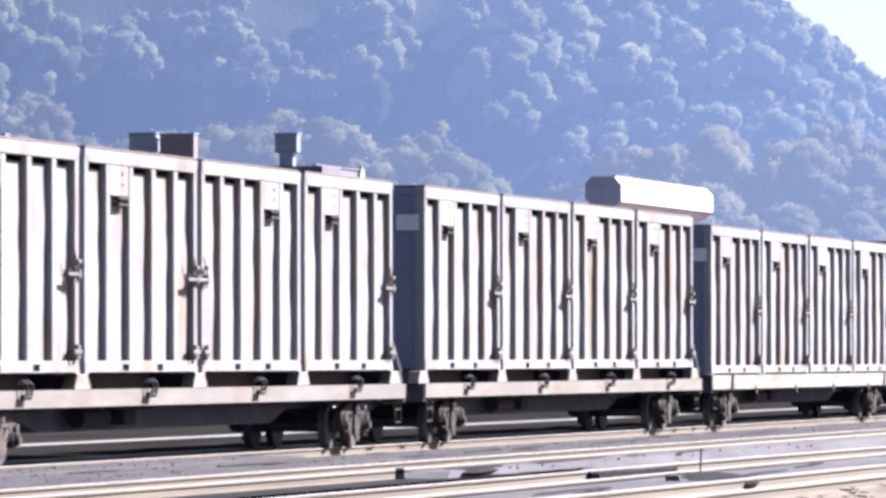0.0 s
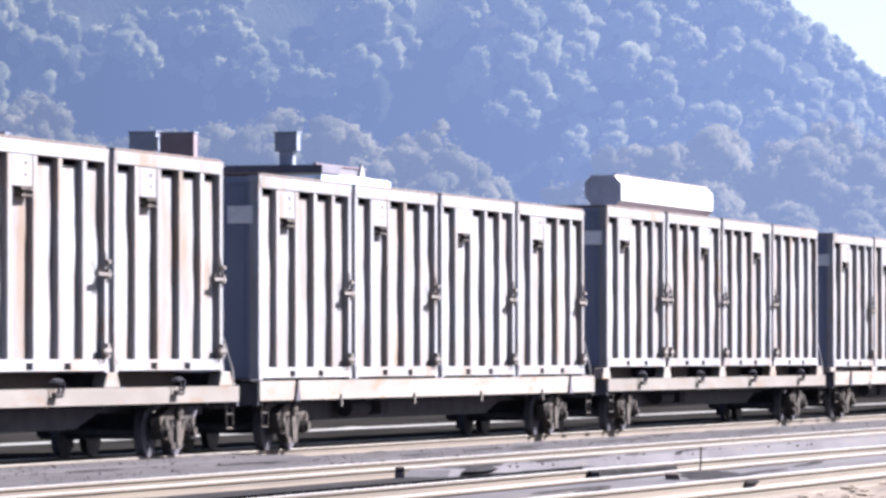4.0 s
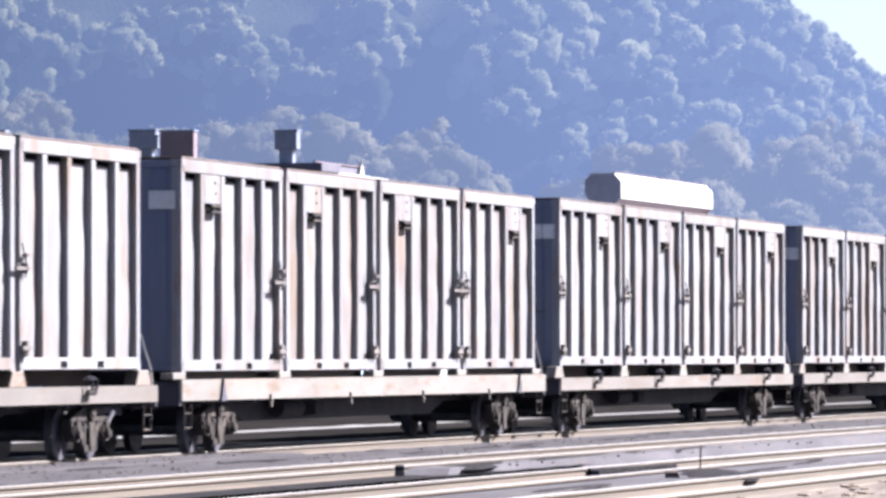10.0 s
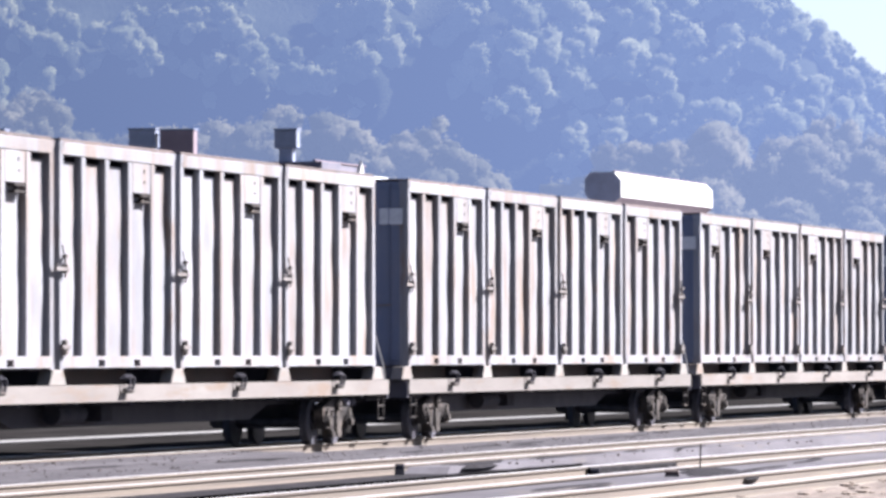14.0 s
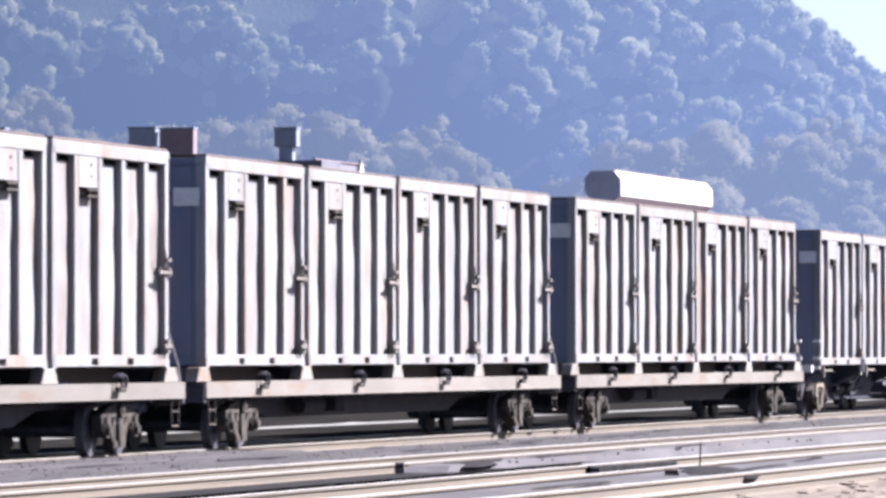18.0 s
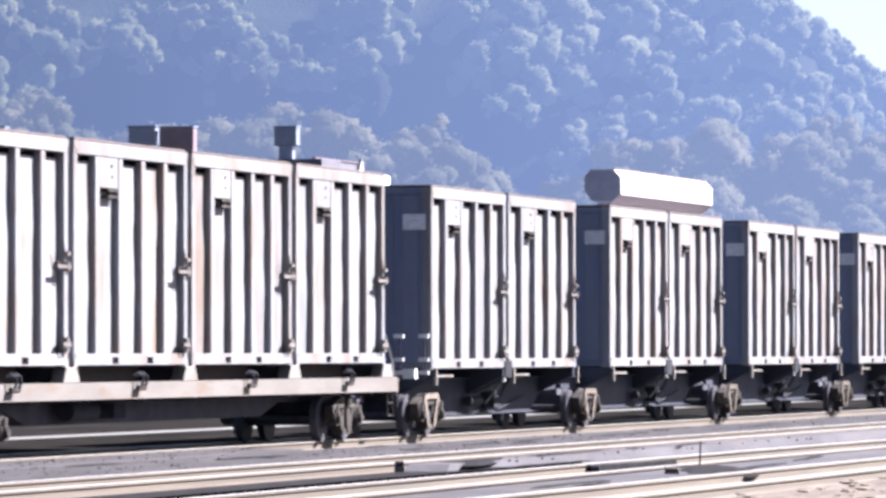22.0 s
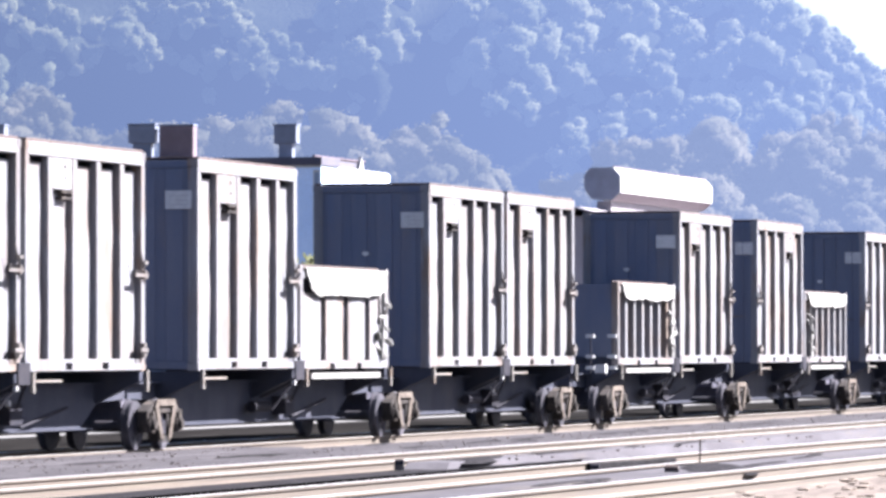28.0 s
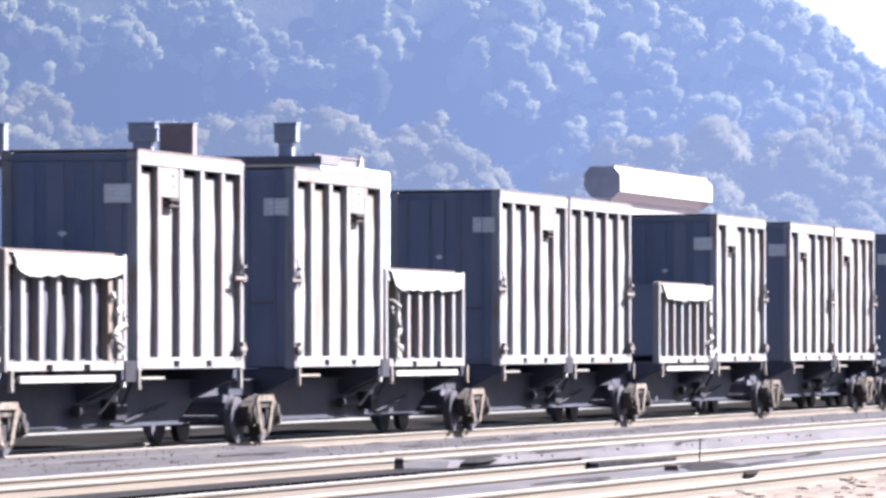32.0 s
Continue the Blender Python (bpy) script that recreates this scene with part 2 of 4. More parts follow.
def prism_x(bm, outline, x0, x1):
    """An outline in y and z, drawn out along x."""
    a = [bm.verts.new((x0, y, z)) for y, z in outline]
    b = [bm.verts.new((x1, y, z)) for y, z in outline]
    bm.faces.new(a)
    bm.faces.new(b[::-1])
    for i in range(len(a)):
        j = (i + 1) % len(a)
        bm.faces.new((a[j], a[i], b[i], b[j]))


def rod(bm, a, b, r, sides=8):
    a, b = Vector(a), Vector(b)
    q = (b - a).to_track_quat("Z", "Y")
    rings = [[bm.verts.new(p + q @ Vector((r * math.cos(k * math.tau / sides), r * math.sin(k * math.tau / sides), 0))) for k in range(sides)] for p in (a, b)]
    bm.faces.new(rings[0][::-1])
    bm.faces.new(rings[1])
    for k in range(sides):
        bm.faces.new((rings[0][k], rings[0][(k + 1) % sides], rings[1][(k + 1) % sides], rings[1][k]))


def make(name, bm, material, bevel=0.0):
    bmesh.ops.recalc_face_normals(bm, faces=bm.faces[:])
    if bevel:
        bmesh.ops.bevel(bm, geom=bm.edges[:], offset=bevel, segments=1, affect="EDGES", clamp_overlap=True)
    me = bpy.data.meshes.new(name)
    bm.to_mesh(me)
    bm.free()
    me.materials.append(material)
    return me


def part(name, bm, material, parent, label="", bevel=0.0, at=None):
    """One mesh object under a thing or a part; bm may be a bmesh or a mesh to share."""
    me = bm if isinstance(bm, bpy.types.Mesh) else make(name, bm, material, bevel)
    ob = new(name, me)
    ob.parent = parent
    if at is not None:
        ob.matrix_basis = at
    return tagged(ob, label) if label else ob


def boxes(*specs):
    bm = bmesh.new()
    for s in specs:
        box(bm, *s)
    return bm


# ---- ground, roads and tracks ----
def sheet(name, x0, x1, y0, y1, z, material, label, nx=1, ny=1, rough=0.0, dip=0.0):
    xs, ys = np.linspace(x0, x1, nx + 1), np.linspace(y0, y1, ny + 1)
    verts = [(x, y, z + (rough * noise.noise((x * 0.9, y * 1.7, 3)) + 0.5 * rough * noise.noise((x * 3.1, y * 4.0, 9)) if rough and 0 < j < ny else 0) - (dip if j == 0 or (i == 0 and dip) else 0)) for j, y in enumerate(ys) for i, x in enumerate(xs)]
    faces = [(j * (nx + 1) + i, j * (nx + 1) + i + 1, (j + 1) * (nx + 1) + i + 1, (j + 1) * (nx + 1) + i) for j in range(ny) for i in range(nx)]
    me = bpy.data.meshes.new(name)
    me.from_pydata(verts, [], faces)
    me.materials.append(material)
    return tagged(new(name, me), label, kind="structure")


ground = sheet("ground", -1500, 3500, -1500, 3500, -0.34, M_GROUND, "sandy brown rail yard ground with gravel and dirt")
sheet("ballast_bed", -40, 420, 27.6, 32.3, -0.2, M_TANBALLAST, "tan stone ballast under the train's track", 460, 10, 0.05)
sheet("service_strip", -40, 420, 24.5, 27.58, -0.06, M_BALLAST, "dark grey cinder strip beside the running track", 460, 12, 0.05)
sheet("asphalt_apron", -40, 96, 27.3, 29.02, -0.035, M_BALLAST, "grey asphalt apron reaching up to the rail", 130, 6, 0.012, 0.15)
sheet("yard_bed", -40, 420, 20.1, 24.48, -0.25, M_TANBALLAST, "tan ballast of a yard siding", 460, 14, 0.05)
# The second bed is near-black to paint in the shadow under its rail.
sheet("yard_bed", -40, 420, 15.8, 20.08, -0.26, M_CINDER, "second yard siding's bed, blackened like shadow under its rail", 460, 14, 0.06)
sheet("cinder_bed", -40, 420, 32.32, 38.48, -0.16, M_CINDER, "black cinder strip behind the running track", 200, 6, 0.04)
sheet("cinder_field", -40, 420, 39.62, 58.0, -0.16, M_CINDER, "dark cinder ground in front of the buildings", 100, 6, 0.04)
sheet("gravel_road", -40, 420, 38.5, 39.6, -0.14, M_ROAD, "pale gravel service road behind the tracks", 200, 6, 0.03)

sheet("ballast_berm", 82.6, 200, 21.5, 22.25, -0.04, M_PALEBED, "pale crushed stone heaped against the siding's rail", 160, 8, 0.015, 0.2)
sheet("ballast_berm", 58, 200, 15.9, 17.58, -0.05, M_PALEBED, "pale crushed stone heaped against the second siding's rail", 160, 8, 0.015, 0.2)

# A black strip paints in the shaded hollow below the siding's rail.
sheet("oily_strip", -40, 92, 21.3, 22.27, -0.14, M_NEARBLACK, "black strip standing in for shade below the siding's rail", 150, 6, 0.02)

RAIL = [(-0.07, -0.17), (0.07, -0.17), (0.07, -0.155), (0.012, -0.135), (0.012, -0.045), (0.036, -0.035), (0.036, -0.004), (0.028, 0), (-0.028, 0), (-0.036, -0.004), (-0.036, -0.035), (-0.012, -0.045), (-0.012, -0.135), (-0.07, -0.155)]


def rail_mesh(y_of, x0, x1, step):
    bm = bmesh.new()
    rows = []
    x = x0
    while x <= x1 + 0.01:
        rows.append([bm.verts.new((x, y_of(x) + dy, dz)) for dy, dz in RAIL])
        x += step
    for a, b in zip(rows, rows[1:]):
        for i in range(len(RAIL)):
            j = (i + 1) % len(RAIL)
            f = bm.faces.new((a[i], a[j], b[j], b[i]))
            f.material_index = 1 if i in (6, 7, 8) else 0
    bm.faces.new(rows[0])
    bm.faces.new(rows[-1][::-1])
    me = make("rail", bm, M_RAILSIDE)
    me.materials.append(M_RAILTOP)
    return me


def track(y_of, label, sleepers=True, x0=-30.0, x1=400.0):
    t = tagged(new("railway_track"), label, kind="structure")
    part("rail", rail_mesh(lambda x: y_of(x) - 0.7525, x0, x1, 5.0), None, t)
    part("rail", rail_mesh(lambda x: y_of(x) + 0.7525, x0, x1, 5.0), None, t)
    if sleepers:
        rng = random.Random(5)
        verts, faces = [], []
        x = x0
        while x < x1:
            y, w, n0 = y_of(x), 0.12, len(verts)
            e, sk = rng.uniform(-0.06, 0.06), rng.uniform(-0.03, 0.03)
            for zz in (-0.3, -0.155):
                verts += [(x - w + sk, y - 1.3 + e, zz), (x + w + sk, y - 1.3 + e, zz), (x + w - sk, y + 1.3 + e, zz), (x - w - sk, y + 1.3 + e, zz)]
            faces += [(n0 + a, n0 + b, n0 + c, n0 + d) for a, b, c, d in ((4, 5, 6, 7), (0, 1, 5, 4), (1, 2, 6, 5), (2, 3, 7, 6), (3, 0, 4, 7))]
            x += 0.52
        me = bpy.data.meshes.new("sleepers")
        me.from_pydata(verts, [], faces)
        me.materials.append(M_TIE)
        tagged(part("sleepers", me, None, t), kind="stuff")
    return t


TRACK_Y = 29.83


def siding_y(x):
    return 23.1 - 0.0001 * max(0, x - 80) ** 2


def second_y(x):
    return 18.45 - 0.0006 * max(0, x - 80) ** 2


track(lambda x: TRACK_Y, "steel running rails on wooden sleepers under the freight train")
track(siding_y, "yard siding with bright rail heads and rusty webs")
track(second_y, "second yard siding with bright rail heads")
track(lambda x: 15.1 - 0.012 * (x - 70), "dusty yard siding half sunk in rubble", False)
sheet("rubble_bank", -40, 200, 11.5, 14.0, -0.12, M_RUBBLEBED, "tan rubble bank beside the nearest siding", 240, 14, 0.07, 0.2)


# ---- rolling stock ----
def travel(t):
    """Metres that the train has rolled after t seconds: about 37 km/h."""
    q = t / SECONDS
    return 10.3783 * (t + q * (1 - q) * (-1.77688 + 1.12876 * q - 0.865584 * q * q))


L, W, H = 6.22, 2.44, 3.68
DEPTH = 0.118


def dented(name, x0, x1, z0, z1, seed, material, depth=0.05, nx=6, nz=14):
    """A thin steel panel, buckled by loads, in the x-z plane with its outside towards -y."""
    rng = Vector((seed * 7.3, seed * 3.1, 0))
    bm = bmesh.new()
    g = []
    for k in range(nz + 1):
        row = []
        for i in range(nx + 1):
            x, z = x0 + (x1 - x0) * i / nx, z0 + (z1 - z0) * k / nz
            e = math.sin(math.pi * i / nx) * min(1.0, 0.12 * k + 0.1 * (k > 0), 0.3 * max(0, nz - 1 - k))
            y = -e * depth * (0.35 + 1.3 * noise.noise(Vector((x * 0.8, z * 1.1, 0)) + rng) + 0.5 * noise.noise(Vector((x * 2.0, z * 2.6, 5)) + rng))
            row.append(bm.verts.new((x, y, z)))
        g.append(row)
    for k in range(nz):
        for i in range(nx):
            bm.faces.new((g[k][i], g[k][i + 1], g[k + 1][i + 1], g[k + 1][i]))
    me = make(name, bm, material)
    for p in me.polygons:
        p.use_smooth = True
    return me


def latch_mesh():
    bm = bmesh.new()
    rod(bm, (0, -0.03, -0.14), (0, -0.03, 0.24), 0.018, 6)
    box(bm, -0.62, 0.06, -0.09, -0.05, -0.028, 0.028)
    box(bm, -0.12, -0.04, -0.10, 0.0, -0.07, 0.08)
    rod(bm, (-0.56, -0.07, -0.01), (-0.56, -0.07, 0.1), 0.022, 6)
    box(bm, -0.05, 0.10, -0.07, 0.0, 0.18, 0.24)
    rod(bm, (-0.02, -0.05, 0.05), (-0.2, -0.04, 0.4), 0.014, 6)
    return make("side_latch", bm, M_LATCH)


def low_latch_mesh():
    bm = bmesh.new()
    box(bm, -0.34, 0.05, -0.10, -0.04, -0.03, 0.04)
    box(bm, -0.1, 0.02, -0.08, 0.0, -0.12, 0.12)
    rod(bm, (-0.32, -0.09, 0.0), (-0.22, -0.08, -0.13), 0.02, 6)
    return make("bottom_latch", bm, M_LATCH)


ME_LATCH, ME_LOWLATCH = latch_mesh(), low_latch_mesh()
ME_RIB = make("rib", boxes((-0.11, 0.11, -DEPTH, 0.0, 0.2, H - 0.22)), M_PAINT, 0.012)
ME_POST = make("corner_post", boxes((-0.09, 0.09, -0.09, 0.09, 0.0, H), (-0.10, 0.10, -0.10, 0.10, 0.0, 0.13), (-0.10, 0.10, -0.10, 0.10, H - 0.12, H + 0.01)), M_POST)
ME_TOPRAIL = make("top_rail", boxes((-L / 2 + 0.1, L / 2 - 0.1, 0.0, 0.14, H - 0.22, H)), M_PAINT, 0.012)
_pockets = [(-L / 2 + 0.1, -1.12), (-0.78, 0.78), (1.12, L / 2 - 0.1)]
ME_BOTTOMRAIL = make("bottom_rail", boxes(*[(a, b, 0.0, 0.12, 0.03, 0.22) for a, b in _pockets], (-1.12, -0.78, 0.0, 0.12, 0.16, 0.22), (0.78, 1.12, 0.0, 0.12, 0.16, 0.22), (-1.12, -0.78, 0.0, 0.12, 0.03, 0.05), (0.78, 1.12, 0.0, 0.12, 0.03, 0.05)), M_PAINT)
ME_FLOOR = make("floor_frame", boxes((-L / 2 + 0.1, L / 2 - 0.1, -W / 2 + 0.125, W / 2 - 0.125, 0.002, 0.2)), M_DARK)
ME_ROOF = make("roof", boxes((-L / 2 + 0.08, L / 2 - 0.08, -W / 2 + 0.02, W / 2 - 0.02, H + 0.003, H + 0.05), (-1.2, -0.6, -0.3, 0.3, H + 0.051, H + 0.075)), M_ROOF, 0.008)
ME_PLATE = make("data_plate", boxes((-L / 10 + 0.12, L / 10 - 0.155, -DEPTH + 0.006, -0.01, 2.95, H - 0.225)), M_PAINT, 0.006)
ME_BRACKET = make("plate_bracket", boxes((-0.1, 0.46, -DEPTH - 0.012, -0.02, 2.9, 2.94), (-0.1, 0.42, -DEPTH - 0.01, -0.02, 2.795, 2.832), (0.06, 0.08, -DEPTH, -0.03, 2.832, 2.9)), M_BOGIE)
ME_PLATEBOLT = make("plate_bolt", boxes((0.1, 0.15, -DEPTH - 0.012, -DEPTH + 0.006, 3.3, 3.35), (0.12, 0.16, -DEPTH - 0.01, -DEPTH + 0.006, 3.12, 3.16)), M_LATCH)
ME_CARD = make("placard", boxes((-0.014, 0.0, -0.24, 0.24, -0.16, 0.16)), M_CARD, 0.004)
ME_BAR = make("placard_text", boxes((-0.018, -0.0145, -0.18, 0.15, 0.06, 0.085), (-0.018, -0.0145, -0.18, 0.05, -0.02, 0.005), (-0.018, -0.0145, -0.18, 0.1, -0.10, -0.075)), M_CARDTEXT)


def diamond_mesh():
    bm = bmesh.new()
    prism_x(bm, [(0, -0.05), (0.085, 0.0), (0.05, 0.045), (-0.05, 0.045), (-0.085, 0.0)], -0.012, 0.0)
    return make("hazard_mark", bm, M_CARD)


ME_DIAMOND = diamond_mesh()


ME_ENDSHEET = make("end_sheet", boxes((0.045, 0.09, -W / 2 + 0.09, W / 2 - 0.09, 0.03, H - 0.01)), M_END, 0.006)
ME_STIFFENER = make("stiffener", boxes((0.026, 0.0445, -0.16, 0.16, 0.16, H - 0.16)), M_END, 0.006)
ME_ENDRAIL = make("end_rail", boxes((0.01, 0.0445, -W / 2 + 0.1, W / 2 - 0.1, 0.0, 0.13)), M_END, 0.006)
ME_LEAF = make("door_leaf", boxes((0.02, 0.0445, 0.012, 1.1, 0.12, H - 0.15)), M_END, 0.006)


def bar_mesh(name, a, b, r, material):
    bm = bmesh.new()
    rod(bm, a, b, r, 6)
    return make(name, bm, material)


ME_LOCKROD = bar_mesh("lock_rod", (0, 0, 0.06), (0, 0, H - 0.06), 0.02, M_END)
ME_LOCKHANDLE = bar_mesh("lock_handle", (-0.01, -0.3, 0), (-0.01, 0.3, 0), 0.018, M_LATCH)


def full_container(variant, plated=True):
    c = new("waste_container")
    half_turn = pose(0, 0, 0, 0, 0, 180)
    for side in (0, 1):
        spin = half_turn if side else Matrix()
        # the far side is the mirror of the near one, so that the plate keeps its end
        flip = -1 if side else 1
        part("bottom_rail", ME_BOTTOMRAIL, None, c, at=spin @ pose(0, -W / 2, 0))
        part("top_rail", ME_TOPRAIL, None, c, at=spin @ pose(0, -W / 2, 0))
        for k in range(1, 5):
            part("rib", ME_RIB, None, c, at=spin @ pose(-L / 2 + k * L / 5, -W / 2 + DEPTH + 0.01, 0))
        for k in range(5):
            seed = variant * 11 + k + side * 5
            me = PANELS[seed % len(PANELS)]
            part("side_panel", me, None, c, at=spin @ pose(-L / 2 + (k + 0.5) * L / 5, -W / 2 + DEPTH + 0.012, 0))
        bay = (-1 if not side else 1) * L / 5
        if plated:
            part("data_plate", ME_PLATE, None, c, "pale data plate", at=spin @ pose(bay, -W / 2 + DEPTH + 0.004, 0))
            part("plate_bolt", ME_PLATEBOLT, None, c, at=spin @ pose(bay, -W / 2 + DEPTH + 0.004, 0))
            part("plate_bracket", ME_BRACKET, None, c, at=spin @ pose(bay, -W / 2 + DEPTH + 0.004, 0))
        part("side_latch", ME_LATCH, None, c, "rusty locking bar with handle", at=spin @ pose(flip * (L / 2 - 0.18), -W / 2 - 0.0, 1.62))
        part("bottom_latch", ME_LOWLATCH, None, c, at=spin @ pose(flip * (L / 2 - 0.2), -W / 2 - 0.0, 0.36))
    for sx in (-1, 1):
        for sy in (-1, 1):
            part("corner_post", ME_POST, None, c, at=pose(sx * (L / 2 - 0.1), sy * (W / 2 - 0.1), 0))
    front = part("front_wall", ME_ENDSHEET, None, c, "dark blue-grey end wall", at=pose(-L / 2, 0, 0))
    for k in (-0.78, -0.26, 0.26, 0.78):
        part("stiffener", ME_STIFFENER, None, front, at=pose(0, k, 0))
    for z in (0.03, H - 0.145):
        part("end_rail", ME_ENDRAIL, None, front, at=pose(0, 0, z))
    back = part("door_end", ME_ENDSHEET, None, c, "dark double doors with locking bars", at=half_turn @ pose(-L / 2, 0, 0))
    for k in (0, 1):
        m = pose(0, 0, 0) if k == 0 else pose(0, -1.112, 0)
        part("door_leaf", ME_LEAF, None, back, at=m)
        for y in (0.32, 0.82):
            part("lock_rod", ME_LOCKROD, None, back, at=pose(0, y if k == 0 else -y, 0))
        part("lock_handle", ME_LOCKHANDLE, None, back, at=pose(0, 0.57 if k == 0 else -0.57, 1.22))
    for spin in (Matrix(), half_turn):
        card = part("placard", ME_CARD, None, c, "white placard", at=spin @ pose(-L / 2 - 0.0, -0.86, 2.98))
        part("placard_text", ME_BAR, None, card)
        part("hazard_mark", ME_DIAMOND, None, c, "small white diamond mark", at=spin @ pose(-L / 2 - 0.0, 0.12, 2.3))
    part("floor_frame", ME_FLOOR, None, c)
    part("roof", ME_ROOF, None, c, "rust-brown roof sheet")
    return c


# Panels stop short of the top rail; the open slot imitates its shadow.
PANELS = [dented("side_panel", -L / 10, L / 10, 0.2, H - 0.315, s, M_PAINT) for s in range(9)]

PALE_HALVES = (3,)
HH = 1.86   # open half-height container


def tarp_mesh(seed):
    """A white sheet thrown over the rim, hanging unevenly down the side."""
    bm = bmesh.new()
    n = 40
    rows = []
    for j in range(9):
        row = []
        for i in range(n + 1):
            x = -L / 2 + 0.25 + (L - 0.5) * i / n
            hang = (0.5 if seed in PALE_HALVES else 0.36) + 0.05 * noise.noise(Vector((x * 0.7, seed, 0))) + 0.04 * noise.noise(Vector((x * 2.5, seed, 2))) 
            q = j / 8
            y = -W / 2 - 0.05 - 0.03 * noise.noise(Vector((x * 1.4, q * 2, seed))) - 0.025 * q
            row.append(bm.verts.new((x * (1 - 0.07 * q), y, HH + 0.03 - hang * q * (1 - 0.25 * (2 * i / n - 1) ** 8))))
        rows.append(row)
    top = [bm.verts.new((v.co.x, -W / 2 + 0.16, HH + 0.05)) for v in rows[0]]
    rows.insert(0, top)
    for a, b in zip(rows, rows[1:]):
        for i in range(n):
            bm.faces.new((a[i], a[i + 1], b[i + 1], b[i]))
    me = make("tarpaulin", bm, M_TARP)
    for p in me.polygons:
        p.use_smooth = True
    return me


def crumple_mesh(seed):
    """Bunched-up sheet, ropes and scrap lashed at the end of the side."""
    rng = random.Random(seed)
    bm = bmesh.new()
    for k in range(8):
        z = 0.25 + k * 0.14 + rng.uniform(-0.04, 0.04)
        m = Matrix.Translation((rng.uniform(-0.28, 0.28), rng.uniform(-0.08, 0.0), z)) @ Euler((rng.uniform(-0.6, 0.6), rng.uniform(-0.8, 0.8), rng.uniform(-0.5, 0.5))).to_matrix().to_4x4() @ Matrix.Diagonal((rng.uniform(0.10, 0.26), 0.035, rng.uniform(0.03, 0.09), 1))
        bmesh.ops.create_icosphere(bm, subdivisions=2, radius=1, matrix=m)
    box(bm, -0.05, 0.05, -0.06, 0.0, 0.2, 1.5)
    for v in bm.verts:
        v.co += 0.05 * noise.noise_vector(v.co * 6 + Vector((seed, 0, 0)))
    return make("bunched_sheet", bm, M_TARP)


def half_container(seed, reverse):
    c = new("open_container")
    part("floor_frame", boxes((-L / 2 + 0.05, L / 2 - 0.05, -W / 2 + 0.1, W / 2 - 0.1, 0.002, 0.2)), M_DARK, c)
    for s in (-1, 1):
        m = Matrix() if s < 0 else pose(0, 0, 0, 0, 0, 180)
        part("bottom_rail", boxes(*[(a, b, 0, 0.1, 0.02, 0.17) for a, b in _pockets], (-1.12, -0.78, 0, 0.1, 0.12, 0.17), (0.78, 1.12, 0, 0.1, 0.12, 0.17)), M_PAINT, c, at=m @ pose(0, -W / 2, 0))
        part("top_rail", boxes((-L / 2 + 0.1, L / 2 - 0.1, 0, 0.1, HH - 0.16, HH - 0.02)), M_PAINT, c, at=m @ pose(0, -W / 2, 0))
        if seed in PALE_HALVES:
            for k in range(4):
                part("raised_panel", boxes((-0.6, 0.6, -0.085, 0, 0.17, HH - 0.5), (-0.52, 0.52, -0.07, 0, HH - 0.498, HH - 0.42)), M_PAINT, c, at=m @ pose(-L / 2 + (k + 0.5) * L / 4, -W / 2 + 0.095, 0), bevel=0.01)
                part("rib", boxes((-0.06, 0.06, -0.085, 0, HH - 0.5, HH - 0.165)), M_PAINT, c, at=m @ pose(-L / 2 + (k + 0.85) * L / 4, -W / 2 + 0.095, 0))
        else:
            for k in range(1, 7):
                part("rib", boxes((-0.1, 0.1, -0.15, 0, 0.17, HH - 0.16)), M_PAINT, c, at=m @ pose(-L / 2 + k * L / 7, -W / 2 + 0.16, 0), bevel=0.01)
        # The panel's dark colour carries the shade of the recesses between the ribs.
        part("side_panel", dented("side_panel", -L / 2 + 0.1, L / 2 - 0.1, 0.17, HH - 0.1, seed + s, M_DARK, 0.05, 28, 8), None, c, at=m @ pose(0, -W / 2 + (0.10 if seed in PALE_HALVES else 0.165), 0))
    for sx in (-1, 1):
        for sy in (-1, 1):
            part("corner_post", boxes((-0.08, 0.08, -0.08, 0.08, 0, HH + 0.08)), M_PAINT, c, at=pose(sx * (L / 2 - 0.09), sy * (W / 2 - 0.09), 0), bevel=0.01)
        part("end_wall", boxes((-0.03, 0.03, -W / 2 + 0.17, W / 2 - 0.17, 0.05, HH - 0.05), (-0.05, 0.05, -W / 2 + 0.17, W / 2 - 0.17, HH - 0.052, HH + 0.02)), M_END, c, "dark end wall", at=pose(sx * (L / 2 - 0.08), 0, 0))
    part("lower_beam", boxes((-L / 2 + 0.5, L / 2 - 0.9, -W / 2 - 0.075, -W / 2 - 0.008, -0.17, -0.06)), M_TARP, c, "pale lower beam")
    part("tarpaulin", tarp_mesh(seed), None, c, "white sheet folded over the rim")
    part("bunched_sheet", crumple_mesh(seed), None, c, "crumpled white sheet and rope", at=pose((-1 if reverse else 1) * (L / 2 - 0.62), -W / 2 - 0.02, 0))
    # This added dark bar imitates the shadow line behind the rim.
    part("rim_bar", boxes((-L / 2 + 0.18, L / 2 - 0.18, -W / 2 + 0.17, -W / 2 + 0.22, HH - 0.03, HH + 0.1)), M_ROOF, c, "dark bar standing in for shadow behind the rim")
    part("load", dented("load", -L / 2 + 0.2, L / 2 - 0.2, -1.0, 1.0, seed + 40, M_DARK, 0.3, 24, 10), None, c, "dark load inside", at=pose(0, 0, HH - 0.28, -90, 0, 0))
    return c


# bogies
WHEEL_R = 0.42


